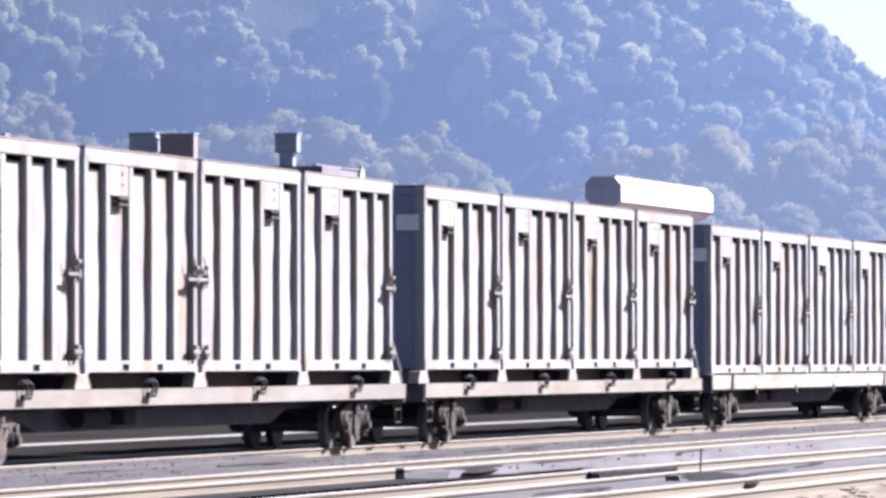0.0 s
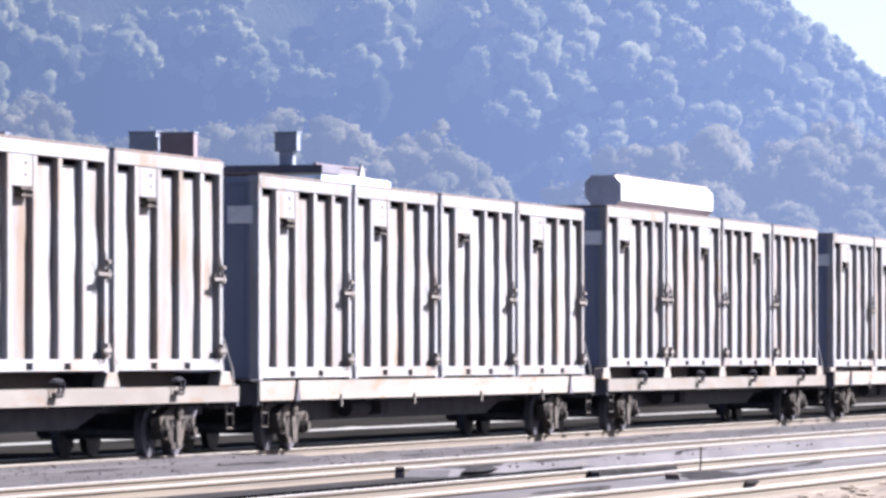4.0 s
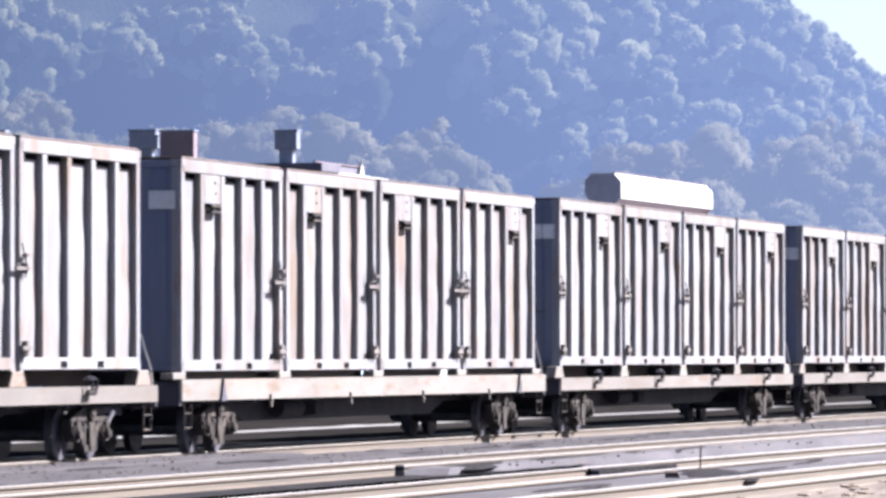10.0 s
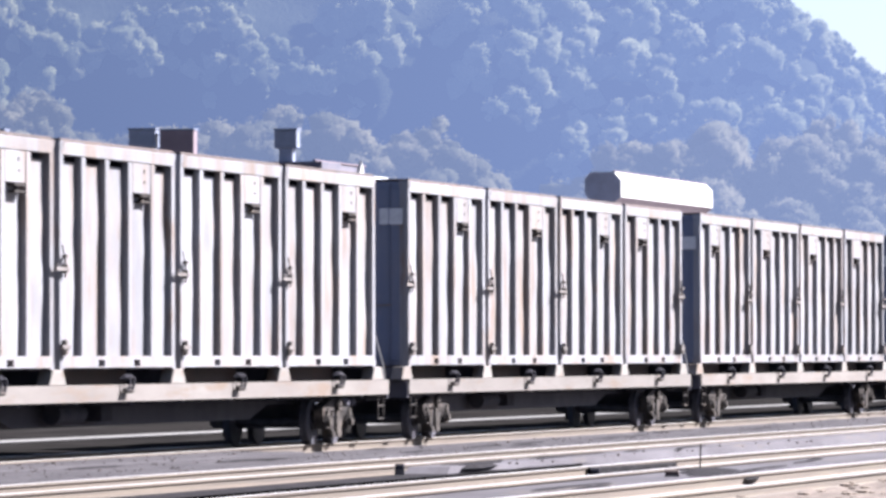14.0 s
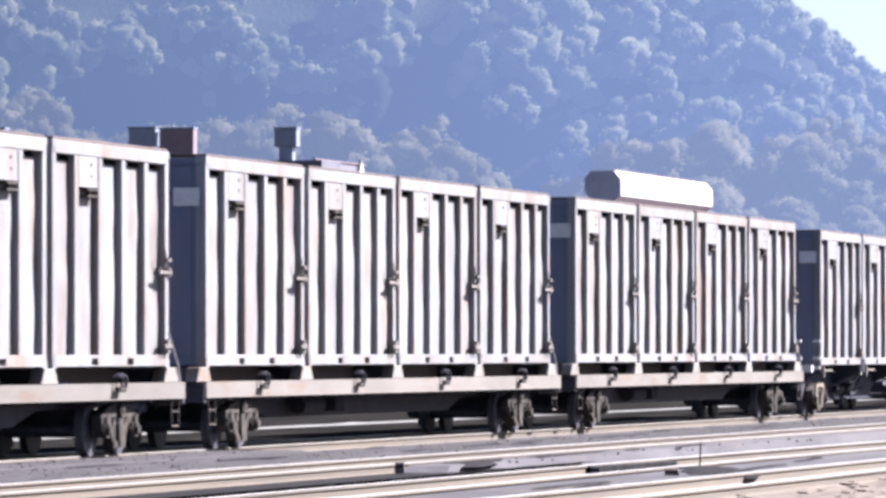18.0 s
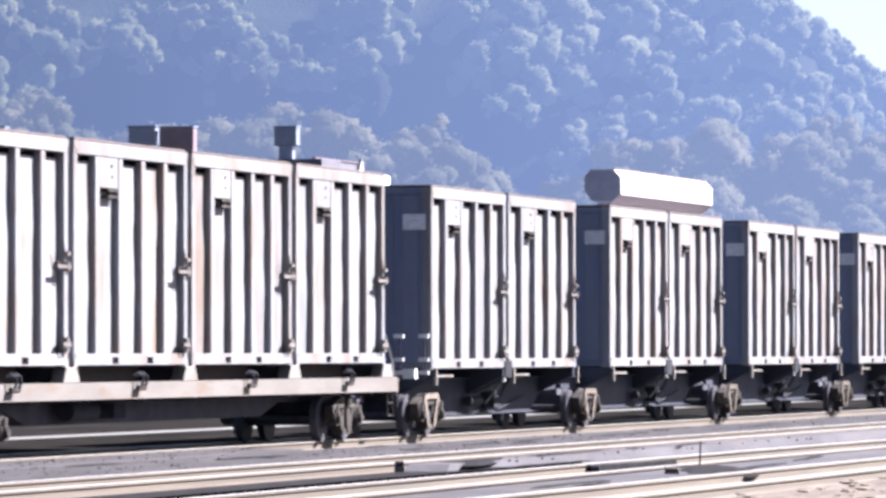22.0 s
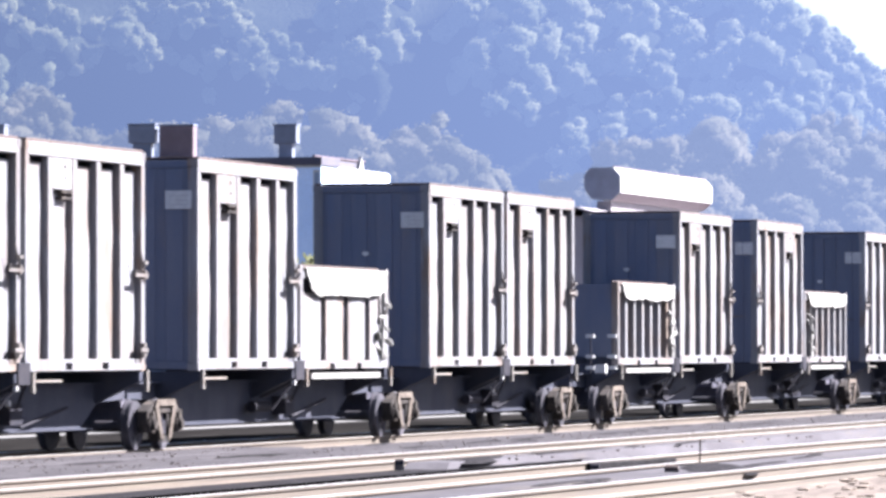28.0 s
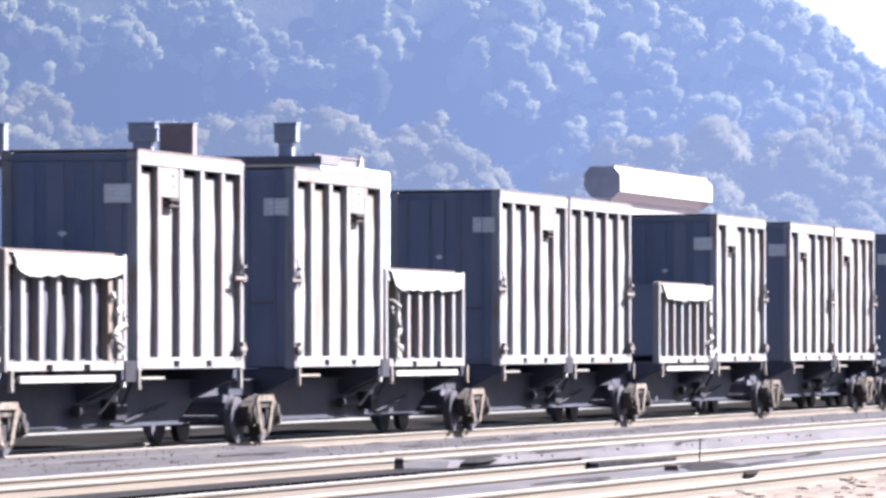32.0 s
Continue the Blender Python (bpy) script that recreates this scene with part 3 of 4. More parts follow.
def wheelset_mesh():
    bm = bmesh.new()
    rod(bm, (0, -0.95, 0), (0, 0.95, 0), 0.08, 10)
    for s in (-1, 1):
        a, b, c = s * 0.68, s * 0.71, s * 0.82
        rod(bm, (0, a, 0), (0, b, 0), WHEEL_R + 0.028, 28)
        rod(bm, (0, b, 0), (0, c, 0), WHEEL_R, 28)
        rod(bm, (0, c, 0), (0, c + s * 0.03, 0), 0.16, 14)
        for k in range(6):
            u = k * math.tau / 6
            rod(bm, (0.26 * math.cos(u), c, 0.26 * math.sin(u)), (0.26 * math.cos(u), c + s * 0.012, 0.26 * math.sin(u)), 0.05, 8)
    return make("wheelset", bm, M_WHEEL)


def side_frame_mesh():
    bm = bmesh.new()
    top = [(-0.94, 0.42), (-0.94, 0.60), (-0.70, 0.68), (-0.30, 0.74), (0.30, 0.74), (0.70, 0.68), (0.94, 0.60), (0.94, 0.42), (0.58, 0.42), (0.53, 0.58), (-0.53, 0.58), (-0.58, 0.42)]
    prism(bm, top, -0.09, 0.09)
    prism(bm, [(-0.56, 0.57), (-0.42, 0.57), (-0.2, 0.26), (-0.28, 0.13)], -0.08, 0.08)
    prism(bm, [(0.56, 0.57), (0.28, 0.13), (0.2, 0.26), (0.42, 0.57)], -0.08, 0.08)
    box(bm, -0.31, 0.31, -0.10, 0.10, 0.13, 0.24)
    for s in (-1, 1):
        box(bm, s * 0.24 - 0.05, s * 0.24 + 0.05, -0.085, 0.085, 0.24, 0.56)
        box(bm, s * 0.76 - 0.14, s * 0.76 + 0.14, -0.12, 0.09, 0.30, 0.52)
        rod(bm, (s * 0.76, -0.12, 0.42), (s * 0.76, -0.17, 0.42), 0.09, 10)
    for v in bm.verts:
        if v.co.z > 0.43:
            v.co.z = 0.43 + (v.co.z - 0.43) * 1.35
    return make("side_frame", bm, M_BOGIE)


def lathe(bm, profile, sides=10):
    """Rings of (radius, z) joined into one turned shape."""
    rings = [[bm.verts.new((r * math.cos(k * math.tau / sides), r * math.sin(k * math.tau / sides), z)) for k in range(sides)] for r, z in profile]
    for a, b in zip(rings, rings[1:]):
        for k in range(sides):
            bm.faces.new((a[k], a[(k + 1) % sides], b[(k + 1) % sides], b[k]))
    bm.faces.new(rings[0][::-1])
    bm.faces.new(rings[-1])


def spring_mesh():
    bm = bmesh.new()
    lathe(bm, [(0.075 if k % 2 else 0.052, 0.25 + k * 0.025) for k in range(12)])
    return make("spring", bm, M_DARK)


def bolster_mesh():
    bm = boxes((-0.2, 0.2, -1.0, 1.0, 0.5, 0.72), (-0.3, 0.3, -0.4, 0.4, 0.72, 0.86))
    box(bm, -0.70, -0.64, -0.75, 0.75, 0.3, 0.42)
    box(bm, 0.64, 0.70, -0.75, 0.75, 0.3, 0.42)
    return make("bogie", bm, M_DARK)


ME_WHEELSET, ME_FRAME, ME_SPRING, ME_BOLSTER = wheelset_mesh(), side_frame_mesh(), spring_mesh(), bolster_mesh()


def column_mesh():
    bm = bmesh.new()
    rod(bm, (0, -0.1, 0.75), (0, -0.16, 0.75), 0.12, 12)
    rod(bm, (0, -0.155, 0.75), (0, -0.18, 0.75), 0.06, 10)
    prism(bm, [(-0.12, 0.64), (0.12, 0.64), (0.16, 0.28), (0.05, 0.16), (-0.05, 0.16), (-0.1, 0.3)], -0.13, -0.104)
    return make("truss_column", bm, M_COLUMN)


def axle_cover_mesh():
    bm = bmesh.new()
    rod(bm, (0, -0.17, 0.42), (0, -0.2, 0.42), 0.075, 10)
    prism(bm, [(-0.07, 0.5), (0.09, 0.5), (0.06, 0.68), (-0.03, 0.68)], -0.15, -0.123)
    return make("axle_cover", bm, M_COLUMN)


ME_COLUMN, ME_AXLECOVER = column_mesh(), axle_cover_mesh()


def arch_mesh():
    bm = bmesh.new()
    prism(bm, [(-0.62, 0.70), (-0.5, 0.86), (0.5, 0.86), (0.62, 0.70), (0.46, 0.70), (0.4, 0.75), (-0.4, 0.75), (-0.46, 0.70)], -0.135, -0.104)
    prism(bm, [(-0.56, 0.71), (-0.4, 0.74), (-0.14, 0.17), (-0.3, 0.2)], -0.13, -0.106)
    prism(bm, [(0.56, 0.71), (0.3, 0.2), (0.14, 0.17), (0.4, 0.74)], -0.13, -0.106)
    return make("frame_arch", bm, M_BOGIEPALE)


ME_ARCH = arch_mesh()


def add_bogie(parent, x, arched=False):
    b = part("bogie", ME_BOLSTER, None, parent, "dark bolster of a two-axle bogie", at=pose(x, 0, 0))
    for s in (-1, 1):
        part("side_frame", ME_FRAME, None, b, "dark cast side frame with pale highlight patches", at=pose(0, s * 0.99, 0, 0, 0, 0 if s < 0 else 180))
        for x1 in (-0.12, 0.12):
            part("spring", ME_SPRING, None, b, at=pose(x1, s * 0.99, 0))
        part("frame_arch" if arched else "truss_column", ME_ARCH if arched else ME_COLUMN, None, b, "side frame arch coloured pale as a sunlit highlight" if arched else "column with a round cap, coloured paler as a highlight", at=pose(0, s * 0.99, 0, 0, 0, 0 if s < 0 else 180))
        for x1 in (-0.76, 0.76):
            part("axle_cover", ME_AXLECOVER, None, b, at=pose(x1, s * 0.99, 0, 0, 0, 0 if s < 0 else 180))
    for s in (-1, 1):
        part("wheelset", ME_WHEELSET, None, b, "dark steel wheels on an axle", at=pose(s * 0.76, 0, WHEEL_R))
    return b


def bent_rod(bm, points, r, sides=6):
    """One tube along a line of points that bends in the y-z plane."""
    rings = []
    for x, y, z in points:
        rings.append([bm.verts.new((x + r * math.cos(k * math.tau / sides), y + r * 0.7 * math.sin(k * math.tau / sides), z + r * 0.7 * math.sin(k * math.tau / sides))) for k in range(sides)])
    for a, b in zip(rings, rings[1:]):
        for k in range(sides):
            bm.faces.new((a[k], a[(k + 1) % sides], b[(k + 1) % sides], b[k]))
    bm.faces.new(rings[0][::-1])
    bm.faces.new(rings[-1])


def winch_mesh():
    """Drum of a tie-down ratchet under the sill's edge."""
    bm = bmesh.new()
    rod(bm, (-0.14, -0.08, -0.10), (0.24, -0.08, -0.10), 0.045, 8)
    return make("tie_down_winch", bm, M_BOGIE)


def hook_mesh():
    bm = bmesh.new()
    bent_rod(bm, [(0, -0.03, 0.10), (0.07, -0.09, 0.16), (0.13, -0.13, 0.12), (0.15, -0.13, 0.02), (0.13, -0.12, -0.05), (0.09, -0.10, -0.10)], 0.03)
    return make("hook", bm, M_BLACK)


def coupler_mesh():
    bm = boxes((0, 0.75, -0.09, 0.09, 0.72, 0.92), (-0.12, 0.2, -0.14, 0.14, 0.68, 0.97))
    rod(bm, (0.1, -0.3, 0.45), (0.6, -0.28, 0.75), 0.03, 6)
    return make("coupler", bm, M_DARK)


ME_WINCH, ME_HOOK, ME_COUPLER = winch_mesh(), hook_mesh(), coupler_mesh()
DECK0, DECK1 = -0.14, 26.5


def flat_wagon(raised):
    """A long flat for four containers; its origin is at the first container's near end, on the rail head."""
    w = new("flat_wagon")
    z0, z1 = {1: (0.92, 1.2), 0: (0.92, 1.276), 2: (0.92, 1.288)}[raised]
    sill = M_SILL if raised == 1 else M_SILLPALE
    for s in (-1, 1):
        y = s * 1.27
        bm = bmesh.new()
        prism_x(bm, [(y, z0), (y, z1), (y - s * 0.14, z1), (y - s * 0.14, z1 - 0.03), (y - s * 0.03, z1 - 0.03), (y - s * 0.03, z0 + 0.03), (y - s * 0.12, z0 + 0.03), (y - s * 0.12, z0)], DECK0, DECK1)
        part("side_sill", bm, sill, w, "dusty rust-pink side sill" if raised == 1 else "pale side sill")
    part("deck", boxes((DECK0 + 0.02, DECK1 - 0.02, -1.12, 1.12, z1 - 0.09, z1 - 0.035)), M_UNDER, w)
    bm = bmesh.new()
    prism(bm, [(DECK0 + 0.1, z1 - 0.1), (DECK0 + 0.1, 0.78), (5.4, 0.76), (6.6, 0.5), (20.0, 0.5), (21.2, 0.76), (DECK1 - 0.1, 0.78), (DECK1 - 0.1, z1 - 0.1)], -0.36, 0.36)
    part("centre_sill", bm, M_UNDER, w, "deep dark fish-belly centre sill")
    for k in range(9):
        x = 1.6 + k * 2.9
        part("cross_bearer", boxes((x - 0.06, x + 0.06, -1.2, 1.2, 0.86, z1 - 0.1)), M_UNDER, w)
    if raised == 1:
        for k in range(5):
            x = k * 6.5 - 0.17
            for s in (-1, 1):
                bm = bmesh.new()
                prism(bm, [(-0.42, 1.2), (0.42, 1.2), (0.24, 1.452), (-0.24, 1.452)], min(s * 1.24, s * 1.0), max(s * 1.24, s * 1.0))
                part("pedestal", bm, M_SILLPALE, w, "pale container pedestal", at=pose(x, 0, 0), bevel=0.01)
            part("pedestal_beam", boxes((-0.2, 0.2, -1.0, 1.0, 1.2, 1.44)), M_UNDER, w, at=pose(x, 0, 0))
        for k in range(4):
            winch = part("tie_down_winch", ME_WINCH, None, w, "rusty tie-down ratchet", at=pose(k * 6.5 + 3.1, -1.27, 1.2))
            for x in (-0.16, 0.06):
                part("hook", ME_HOOK, None, winch, at=pose(x, 0, 0))
            # Added dark beams close the gap under the containers so it stays dark.
            part("load_beam", boxes((-2.6, 2.6, -0.5, -0.4, 1.2, 1.452), (-2.6, 2.6, 0.5, 0.6, 1.2, 1.452)), M_ROOF, w, at=pose(k * 6.5 + 3.08, 0, 0))
    else:
        rest = 1.298 if raised == 0 else 1.405
        for k in range(5):
            for s in (-1, 1):
                part("bearing_block", boxes((-0.36, 0.36, min(s * 1.23, s * 1.0), max(s * 1.23, s * 1.0), z1 + 0.002, rest)), M_SILLPALE if raised else M_UNDER, w, at=pose(k * 6.5 - 0.17, 0, 0), bevel=0.01)
        for k in range(4):
            # Same added beams, blocking the view through the lower gap.
            part("load_beam", boxes((-2.6, 2.6, -0.9, -0.8, z1 - 0.03, rest - 0.004), (-2.6, 2.6, 0.8, 0.9, z1 - 0.03, rest - 0.004)), M_ROOF, w, at=pose(k * 6.5 + 3.08, 0, 0))
        for k in range(4):
            part("drop_bar", boxes((-0.03, 0.03, -1.31, -1.272, 0.78, 1.0)), M_LATCH, w, at=pose(5.2 + k * 5.4, 0, 0))
        for x in (2.2, 24.0):
            bm = bmesh.new()
            prism(bm, [(-0.16, 0.9), (0.16, 0.9), (0.0, 1.3)], -1.32, -1.274)
            part("jacking_bracket", bm, M_DARK, w, at=pose(x, 0, 0))
    for x, turn in ((DECK0, 180), (DECK1, 0)):
        part("coupler", ME_COUPLER, None, w, at=pose(x, 0, 0, 0, 0, turn))
        part("end_sill", boxes((-0.05, 0.05, -1.24, 1.24, z0 - 0.08, z1 - 0.04)), M_UNDER, w, at=pose(x, 0, 0))
        bm = bmesh.new()
        for z in (0.45, 0.7):
            rod(bm, (-0.2, 0, z), (0.2, 0, z), 0.018, 6)
        for dx in (-0.2, 0.2):
            rod(bm, (dx, 0, 0.45), (dx, 0, z0), 0.018, 6)
        part("stirrup_step", bm, M_BOGIE, w, at=pose(x + (0.45 if turn else -0.45), -1.22, 0))
    bm = bmesh.new()
    rod(bm, (25.7, -1.22, 2.05), (26.25, -1.22, 1.5), 0.016, 6)
    rod(bm, (26.25, -1.22, 1.5), (26.37, -1.22, z1), 0.016, 6)
    part("end_strut", bm, M_CARD, w, "thin pale diagonal strut")
    bm = bmesh.new()
    for k in range(14):
        a, b = k * math.tau / 14, (k + 1) * math.tau / 14
        rod(bm, (0.25 * math.cos(a), 0, 0.25 * math.sin(a)), (0.25 * math.cos(b), 0, 0.25 * math.sin(b)), 0.02, 5)
    rod(bm, (-0.24, 0, 0), (0.24, 0, 0), 0.014, 5)
    part("brake_wheel", bm, M_LATCH, w, at=pose(26.45, 0.6, 1.55, 0, 0, 90))
    bm = bmesh.new()
    rod(bm, (7.8, -0.62, 0.72), (9.2, -0.62, 0.72), 0.17, 12)
    part("air_tank", bm, M_BLACK, w)
    part("valve_box", boxes((10.2, 10.8, -0.7, -0.4, 0.58, 0.84)), M_BLACK, w)
    add_bogie(w, 2.6)
    add_bogie(w, 23.4)
    return w


def spine_unit(first, last):
    """One platform of an articulated spine wagon; its origin is at the first container's near end, on the rail head."""
    u = new("spine_wagon_unit")
    bm = bmesh.new()
    prism(bm, [(-1.55, 1.12), (-1.55, 0.86), (0.6, 0.82), (1.5, 0.4), (11.6, 0.4), (12.5, 0.82), (14.0, 0.86), (14.0, 1.12)], -0.42, 0.42)
    part("spine", bm, M_SPINE, u, "dark grey centre spine")
    part("spine_flange", boxes((0.9, 12.0, -0.5, 0.5, 0.37, 0.4), (-1.5, 13.9, -0.55, 0.55, 1.12, 1.15)), M_SPINE, u)
    for x in (0.15, 6.0, 6.6, 12.45):
        bm = bmesh.new()
        prism_x(bm, [(-1.22, 1.33), (-1.22, 1.18), (-0.42, 0.8), (0.42, 0.8), (1.22, 1.18), (1.22, 1.33)], x - 0.11, x + 0.11)
        part("support_arm", bm, M_SPINE, u)
    for x in (0.12, 6.66):
        part("guide_post", boxes((x - 0.045, x + 0.045, -1.29, -1.225, 1.02, 1.36)), M_SILLPALE, u, "pale guide post")
        part("ledge", boxes((x + 0.3, x + 1.6, -1.22, -1.12, 1.185, 1.225)), M_SILLPALE, u, "pale side ledge")
    part("guide_post", boxes((12.56, 12.65, -1.29, -1.225, 1.0, 1.36)), M_SILLPALE, u, "pale guide post")
    bm = bmesh.new()
    box(bm, 6.0, 6.6, -1.25, -0.9, 1.15, 1.5)
    rod(bm, (6.1, -1.2, 1.15), (5.6, -0.9, 0.6), 0.025, 6)
    rod(bm, (6.5, -1.2, 1.15), (6.9, -0.9, 0.75), 0.025, 6)
    part("centre_bracket", bm, M_BLACK, u)
    bm = bmesh.new()
    rod(bm, (5.3, -0.6, 0.66), (6.3, -0.6, 0.66), 0.1, 12)
    part("air_tank", bm, M_BLACK, u)
    part("valve_box", boxes((7.2, 7.8, -0.7, -0.45, 0.5, 0.85)), M_BLACK, u)
    part("release_handle", boxes((6.72, 6.8, -0.85, -0.78, 0.8, 0.9)), M_CARD, u)
    part("hose_bracket", boxes((5.9, 5.97, -1.26, -1.2, 1.06, 1.14)), M_CARD, u)
    bm = bmesh.new()
    rod(bm, (8.2, -0.52, 0.45), (10.6, -0.52, 0.75), 0.025, 6)
    part("brake_rod", bm, M_BLACK, u)
    if first:
        part("coupler", ME_COUPLER, None, u, at=pose(-1.4, 0, 0, 0, 0, 180))
        for y in (-1.2, -0.68):
            ladder = part("hand_hold", boxes((-0.535, -0.505, y - 0.012, y + 0.012, 1.15, 2.06)), M_BLACK, u, "dark end post with white rungs")
            for z in (1.24, 1.5, 1.97):
                part("rung", boxes((-0.62, -0.537, y - 0.1, y + 0.1, z, z + 0.08)), M_CARD, ladder, "white rung")
        part("end_lamp_box", boxes((-1.3, -1.1, -1.2, -0.95, 1.16, 1.36)), M_CARD, u, "pale box on the end platform")
        add_bogie(u, 0.35, True)
    else:
        add_bogie(u, -1.55, True)
    if last:
        part("coupler", ME_COUPLER, None, u, at=pose(13.9, 0, 0))
        add_bogie(u, 12.3, True)
    return u


# the spinning of the wheels, keyed once and shared by every axle
def spin_rows(x):
    n = int(SECONDS * FPS)
    return [(k / FPS, pose(x, 0, WHEEL_R) @ pose(0, 0, 0, 0, -math.degrees(travel(k / FPS) / WHEEL_R), 0)) for k in range(n + 1)]


def place(s, z=0.0, turned=False):
    return pose(s, TRACK_Y, z, 0, 0, 180 if turned else 0)


train = []       # (thing, place along the train, height, turned)
wagons = {k: flat_wagon(k) for k in (0, 1, 2)}
spines = {(a, b): spine_unit(a, b) for a, b in ((True, False), (False, False), (False, True))}
fulls = [full_container(k) for k in range(4)]
plain = full_container(4, False)


def add(template, used, s, z=0.0, turned=False, label="", category="", group=""):
    ob = template if template not in used else copy_thing(template, place(s, z, turned))
    used.add(template)
    ob.matrix_basis = place(s, z, turned)
    tagged(ob, label, category, group)
    train.append((ob, s, z, turned))
    return ob


FLATS = [(80.2, 1, "RRLR"), (108.4, 1, "RRRR"), (136.35, 0, "RRRR"), (164.4, 1, "RLLM"), (192.43, 2, "RRRL"), (220.55, 1, "LLLL"), (248.75, 1, "LLLR"), (276.65, 1, "RRRR"), (304.85, 1, "RRRR")]
UNITS = [(334.17, "RR"), (350.25, "RR"), (366.25, "RR"), (381.95, "Rh"), (397.8, "RR"), (414.9, "hR"), (431.15, "Lh"), (446.8, "LN"), (462.45, "hR"), (478.8, "RR"), (495.2, "RR")]


def build_train():
    used = set()
    rng = random.Random(3)
    n = 0
    for s, raised, ways in FLATS:
        add(wagons[raised], used, s, 0, False,
            "long flat wagon with rust-pink sills and container pedestals" if raised == 1 else "long flat wagon with pale deep side sills", "flat wagon", "flat wagons of the train")
        for k, way in enumerate(ways):
            add(plain if way == "M" else fulls[n % 4 if n < 4 else rng.randrange(4)], used, s + k * 6.5 + L / 2 + rng.uniform(-0.03, 0.03), (1.3, 1.455, 1.408)[raised], way in "LM",
                "tall ribbed pale steel waste container riding on a flat wagon", "container", "containers on flat wagons")
            n += 1
    for i, (s, ways) in enumerate(UNITS):
        key = (i in (0, 5, 10), i in (4, 9))
        add(spines[key], used, s, 0, False, "dark articulated spine wagon unit with pale guide posts", "spine wagon", "spine wagon units")
        for k, way in enumerate(ways):
            at = s + k * (6.8 if ways[0] == "h" else 6.45) + L / 2 + rng.uniform(-0.03, 0.03)
            if way == "h":
                ob = half_container(i, i == 6)
                ob.matrix_basis = place(at, 1.33)
                tagged(ob, "low open ribbed container with a white sheet over its rim", "container", "low open containers")
                train.append((ob, at, 1.33, False))
            else:
                add(plain if way == "N" else fulls[rng.randrange(4)], used, at, 1.335, way == "L", "tall ribbed pale steel waste container riding on a spine wagon", "container", "containers on spine wagons")
            n += 1


# ---- buildings behind the yard ----
def office_building():
    """Pale blue flat-roofed building; its end faces the camera in the shade."""
    b = tagged(new("office_building"), "pale blue flat-roofed building behind the yard", "building")
    x0, x1, y0, y1, top = 211.5, 221.8, 60.0, 84.0, 8.9
    part("wall", boxes((x0, x1, y0, y1, -0.2, top)), M_BLUEWALL, b)
    part("cornice", boxes((x0 - 0.06, x1 - 3.1, y0 + 0.02, y1 + 0.02, top + 0.003, top + 0.08)), M_WHITESHEET, b, "white strip under the roof edge")
    part("roof", boxes((x0 - 0.15, x0 + 2.6, y0 - 0.05, y1 + 0.05, top + 0.083, top + 0.4), (x0 + 2.601, x1 - 3.05, y0 + 0.25, y1 - 0.2, top + 0.083, top + 0.42)), M_GREYROOF, b, "dark roof edge")
    part("flashing", boxes((x0 - 0.17, x1 - 3.03, y0 + 0.2, y0 + 0.35, top + 0.423, top + 0.47)), M_BROWNUNIT, b, "brown metal flashing along the roof")
    part("parapet", boxes((x1 - 2.95, x1 - 0.05, y0 + 0.05, y0 + 0.3, top + 0.003, top + 0.06)), M_WHITESHEET, b)
    bm = bmesh.new()
    prism(bm, [(-0.35, 0), (0.35, 0), (0.05, 0.62)], y0 + 0.1, y0 + 0.24)
    part("gable_vent", bm, M_WHITESHEET, b, "small white three-cornered vent", at=pose(217.8, 0, top + 0.004))
    stair = part("window", boxes((x0 - 0.03, x0 - 0.003, y0 + 0.06, y0 + 0.32, 5.4, top - 0.1)), M_WHITESHEET, b, "tall narrow stairwell window")
    for z0, z1 in ((5.5, 6.75), (6.85, 7.35), (7.45, 8.7)):
        part("pane", boxes((x0 - 0.05, x0 - 0.034, y0 + 0.1, y0 + 0.27, z0, z1)), M_SKYPANE, stair)
    for y, z, w, h in ((65.57, 6.73, 0.8, 0.14), (63.21, 6.36, 0.63, 0.19), (63.3, 6.62, 0.5, 0.06)):
        win = part("window", boxes((x0 - 0.04, x0 - 0.003, y, y + w, z, z + h)), M_WHITESHEET, b, "small louvred window")
        part("pane", boxes((x0 - 0.055, x0 - 0.043, y + 0.04, y + w - 0.04, z + 0.02, z + h - 0.02)), M_SKYPANE, win)
    for k in range(7):
        for z in (1.2, 3.7):
            y = y0 + 0.7 + k * 3.2
            win = part("window", boxes((x0 - 0.04, x0 - 0.003, y, y + 1.3, z, z + 1.3)), M_WHITESHEET, b)
            part("pane", boxes((x0 - 0.06, x0 - 0.044, y + 0.08, y + 1.22, z + 0.08, z + 1.22)), M_SKYPANE, win)
    return b


def shed():
    """A small white boarded shed with an outside stair, beyond the office."""
    b = tagged(new("shed"), "small white boarded shed with a dark outside stair", "shed")
    x0, x1, y0, y1 = 236.0, 240.0, 61.6, 64.6
    part("wall", boxes((x0, x1, y0, y1, -0.2, 7.7)), M_WHITESHEET, b)
    part("roof", boxes((x0 - 0.2, x1 + 0.2, y0 - 0.2, y1 + 0.2, 7.703, 7.85)), M_MAUVEROOF, b, "faded flat roof")
    for k in range(10):
        part("board", boxes((x0 - 0.03, x0 - 0.003, y0, y1, 4.9 + k * 0.28, 5.13 + k * 0.28)), M_WHITESHEET, b)
    for dz in (0.0, 0.55):
        bm = bmesh.new()
        rod(bm, (x0 - 0.2, 64.4, 7.4 + dz * 0.5), (x0 - 0.2, 62.0, 5.0 + dz), 0.05, 6)
        part("stair_rail", bm, M_DARK, b)
    return b


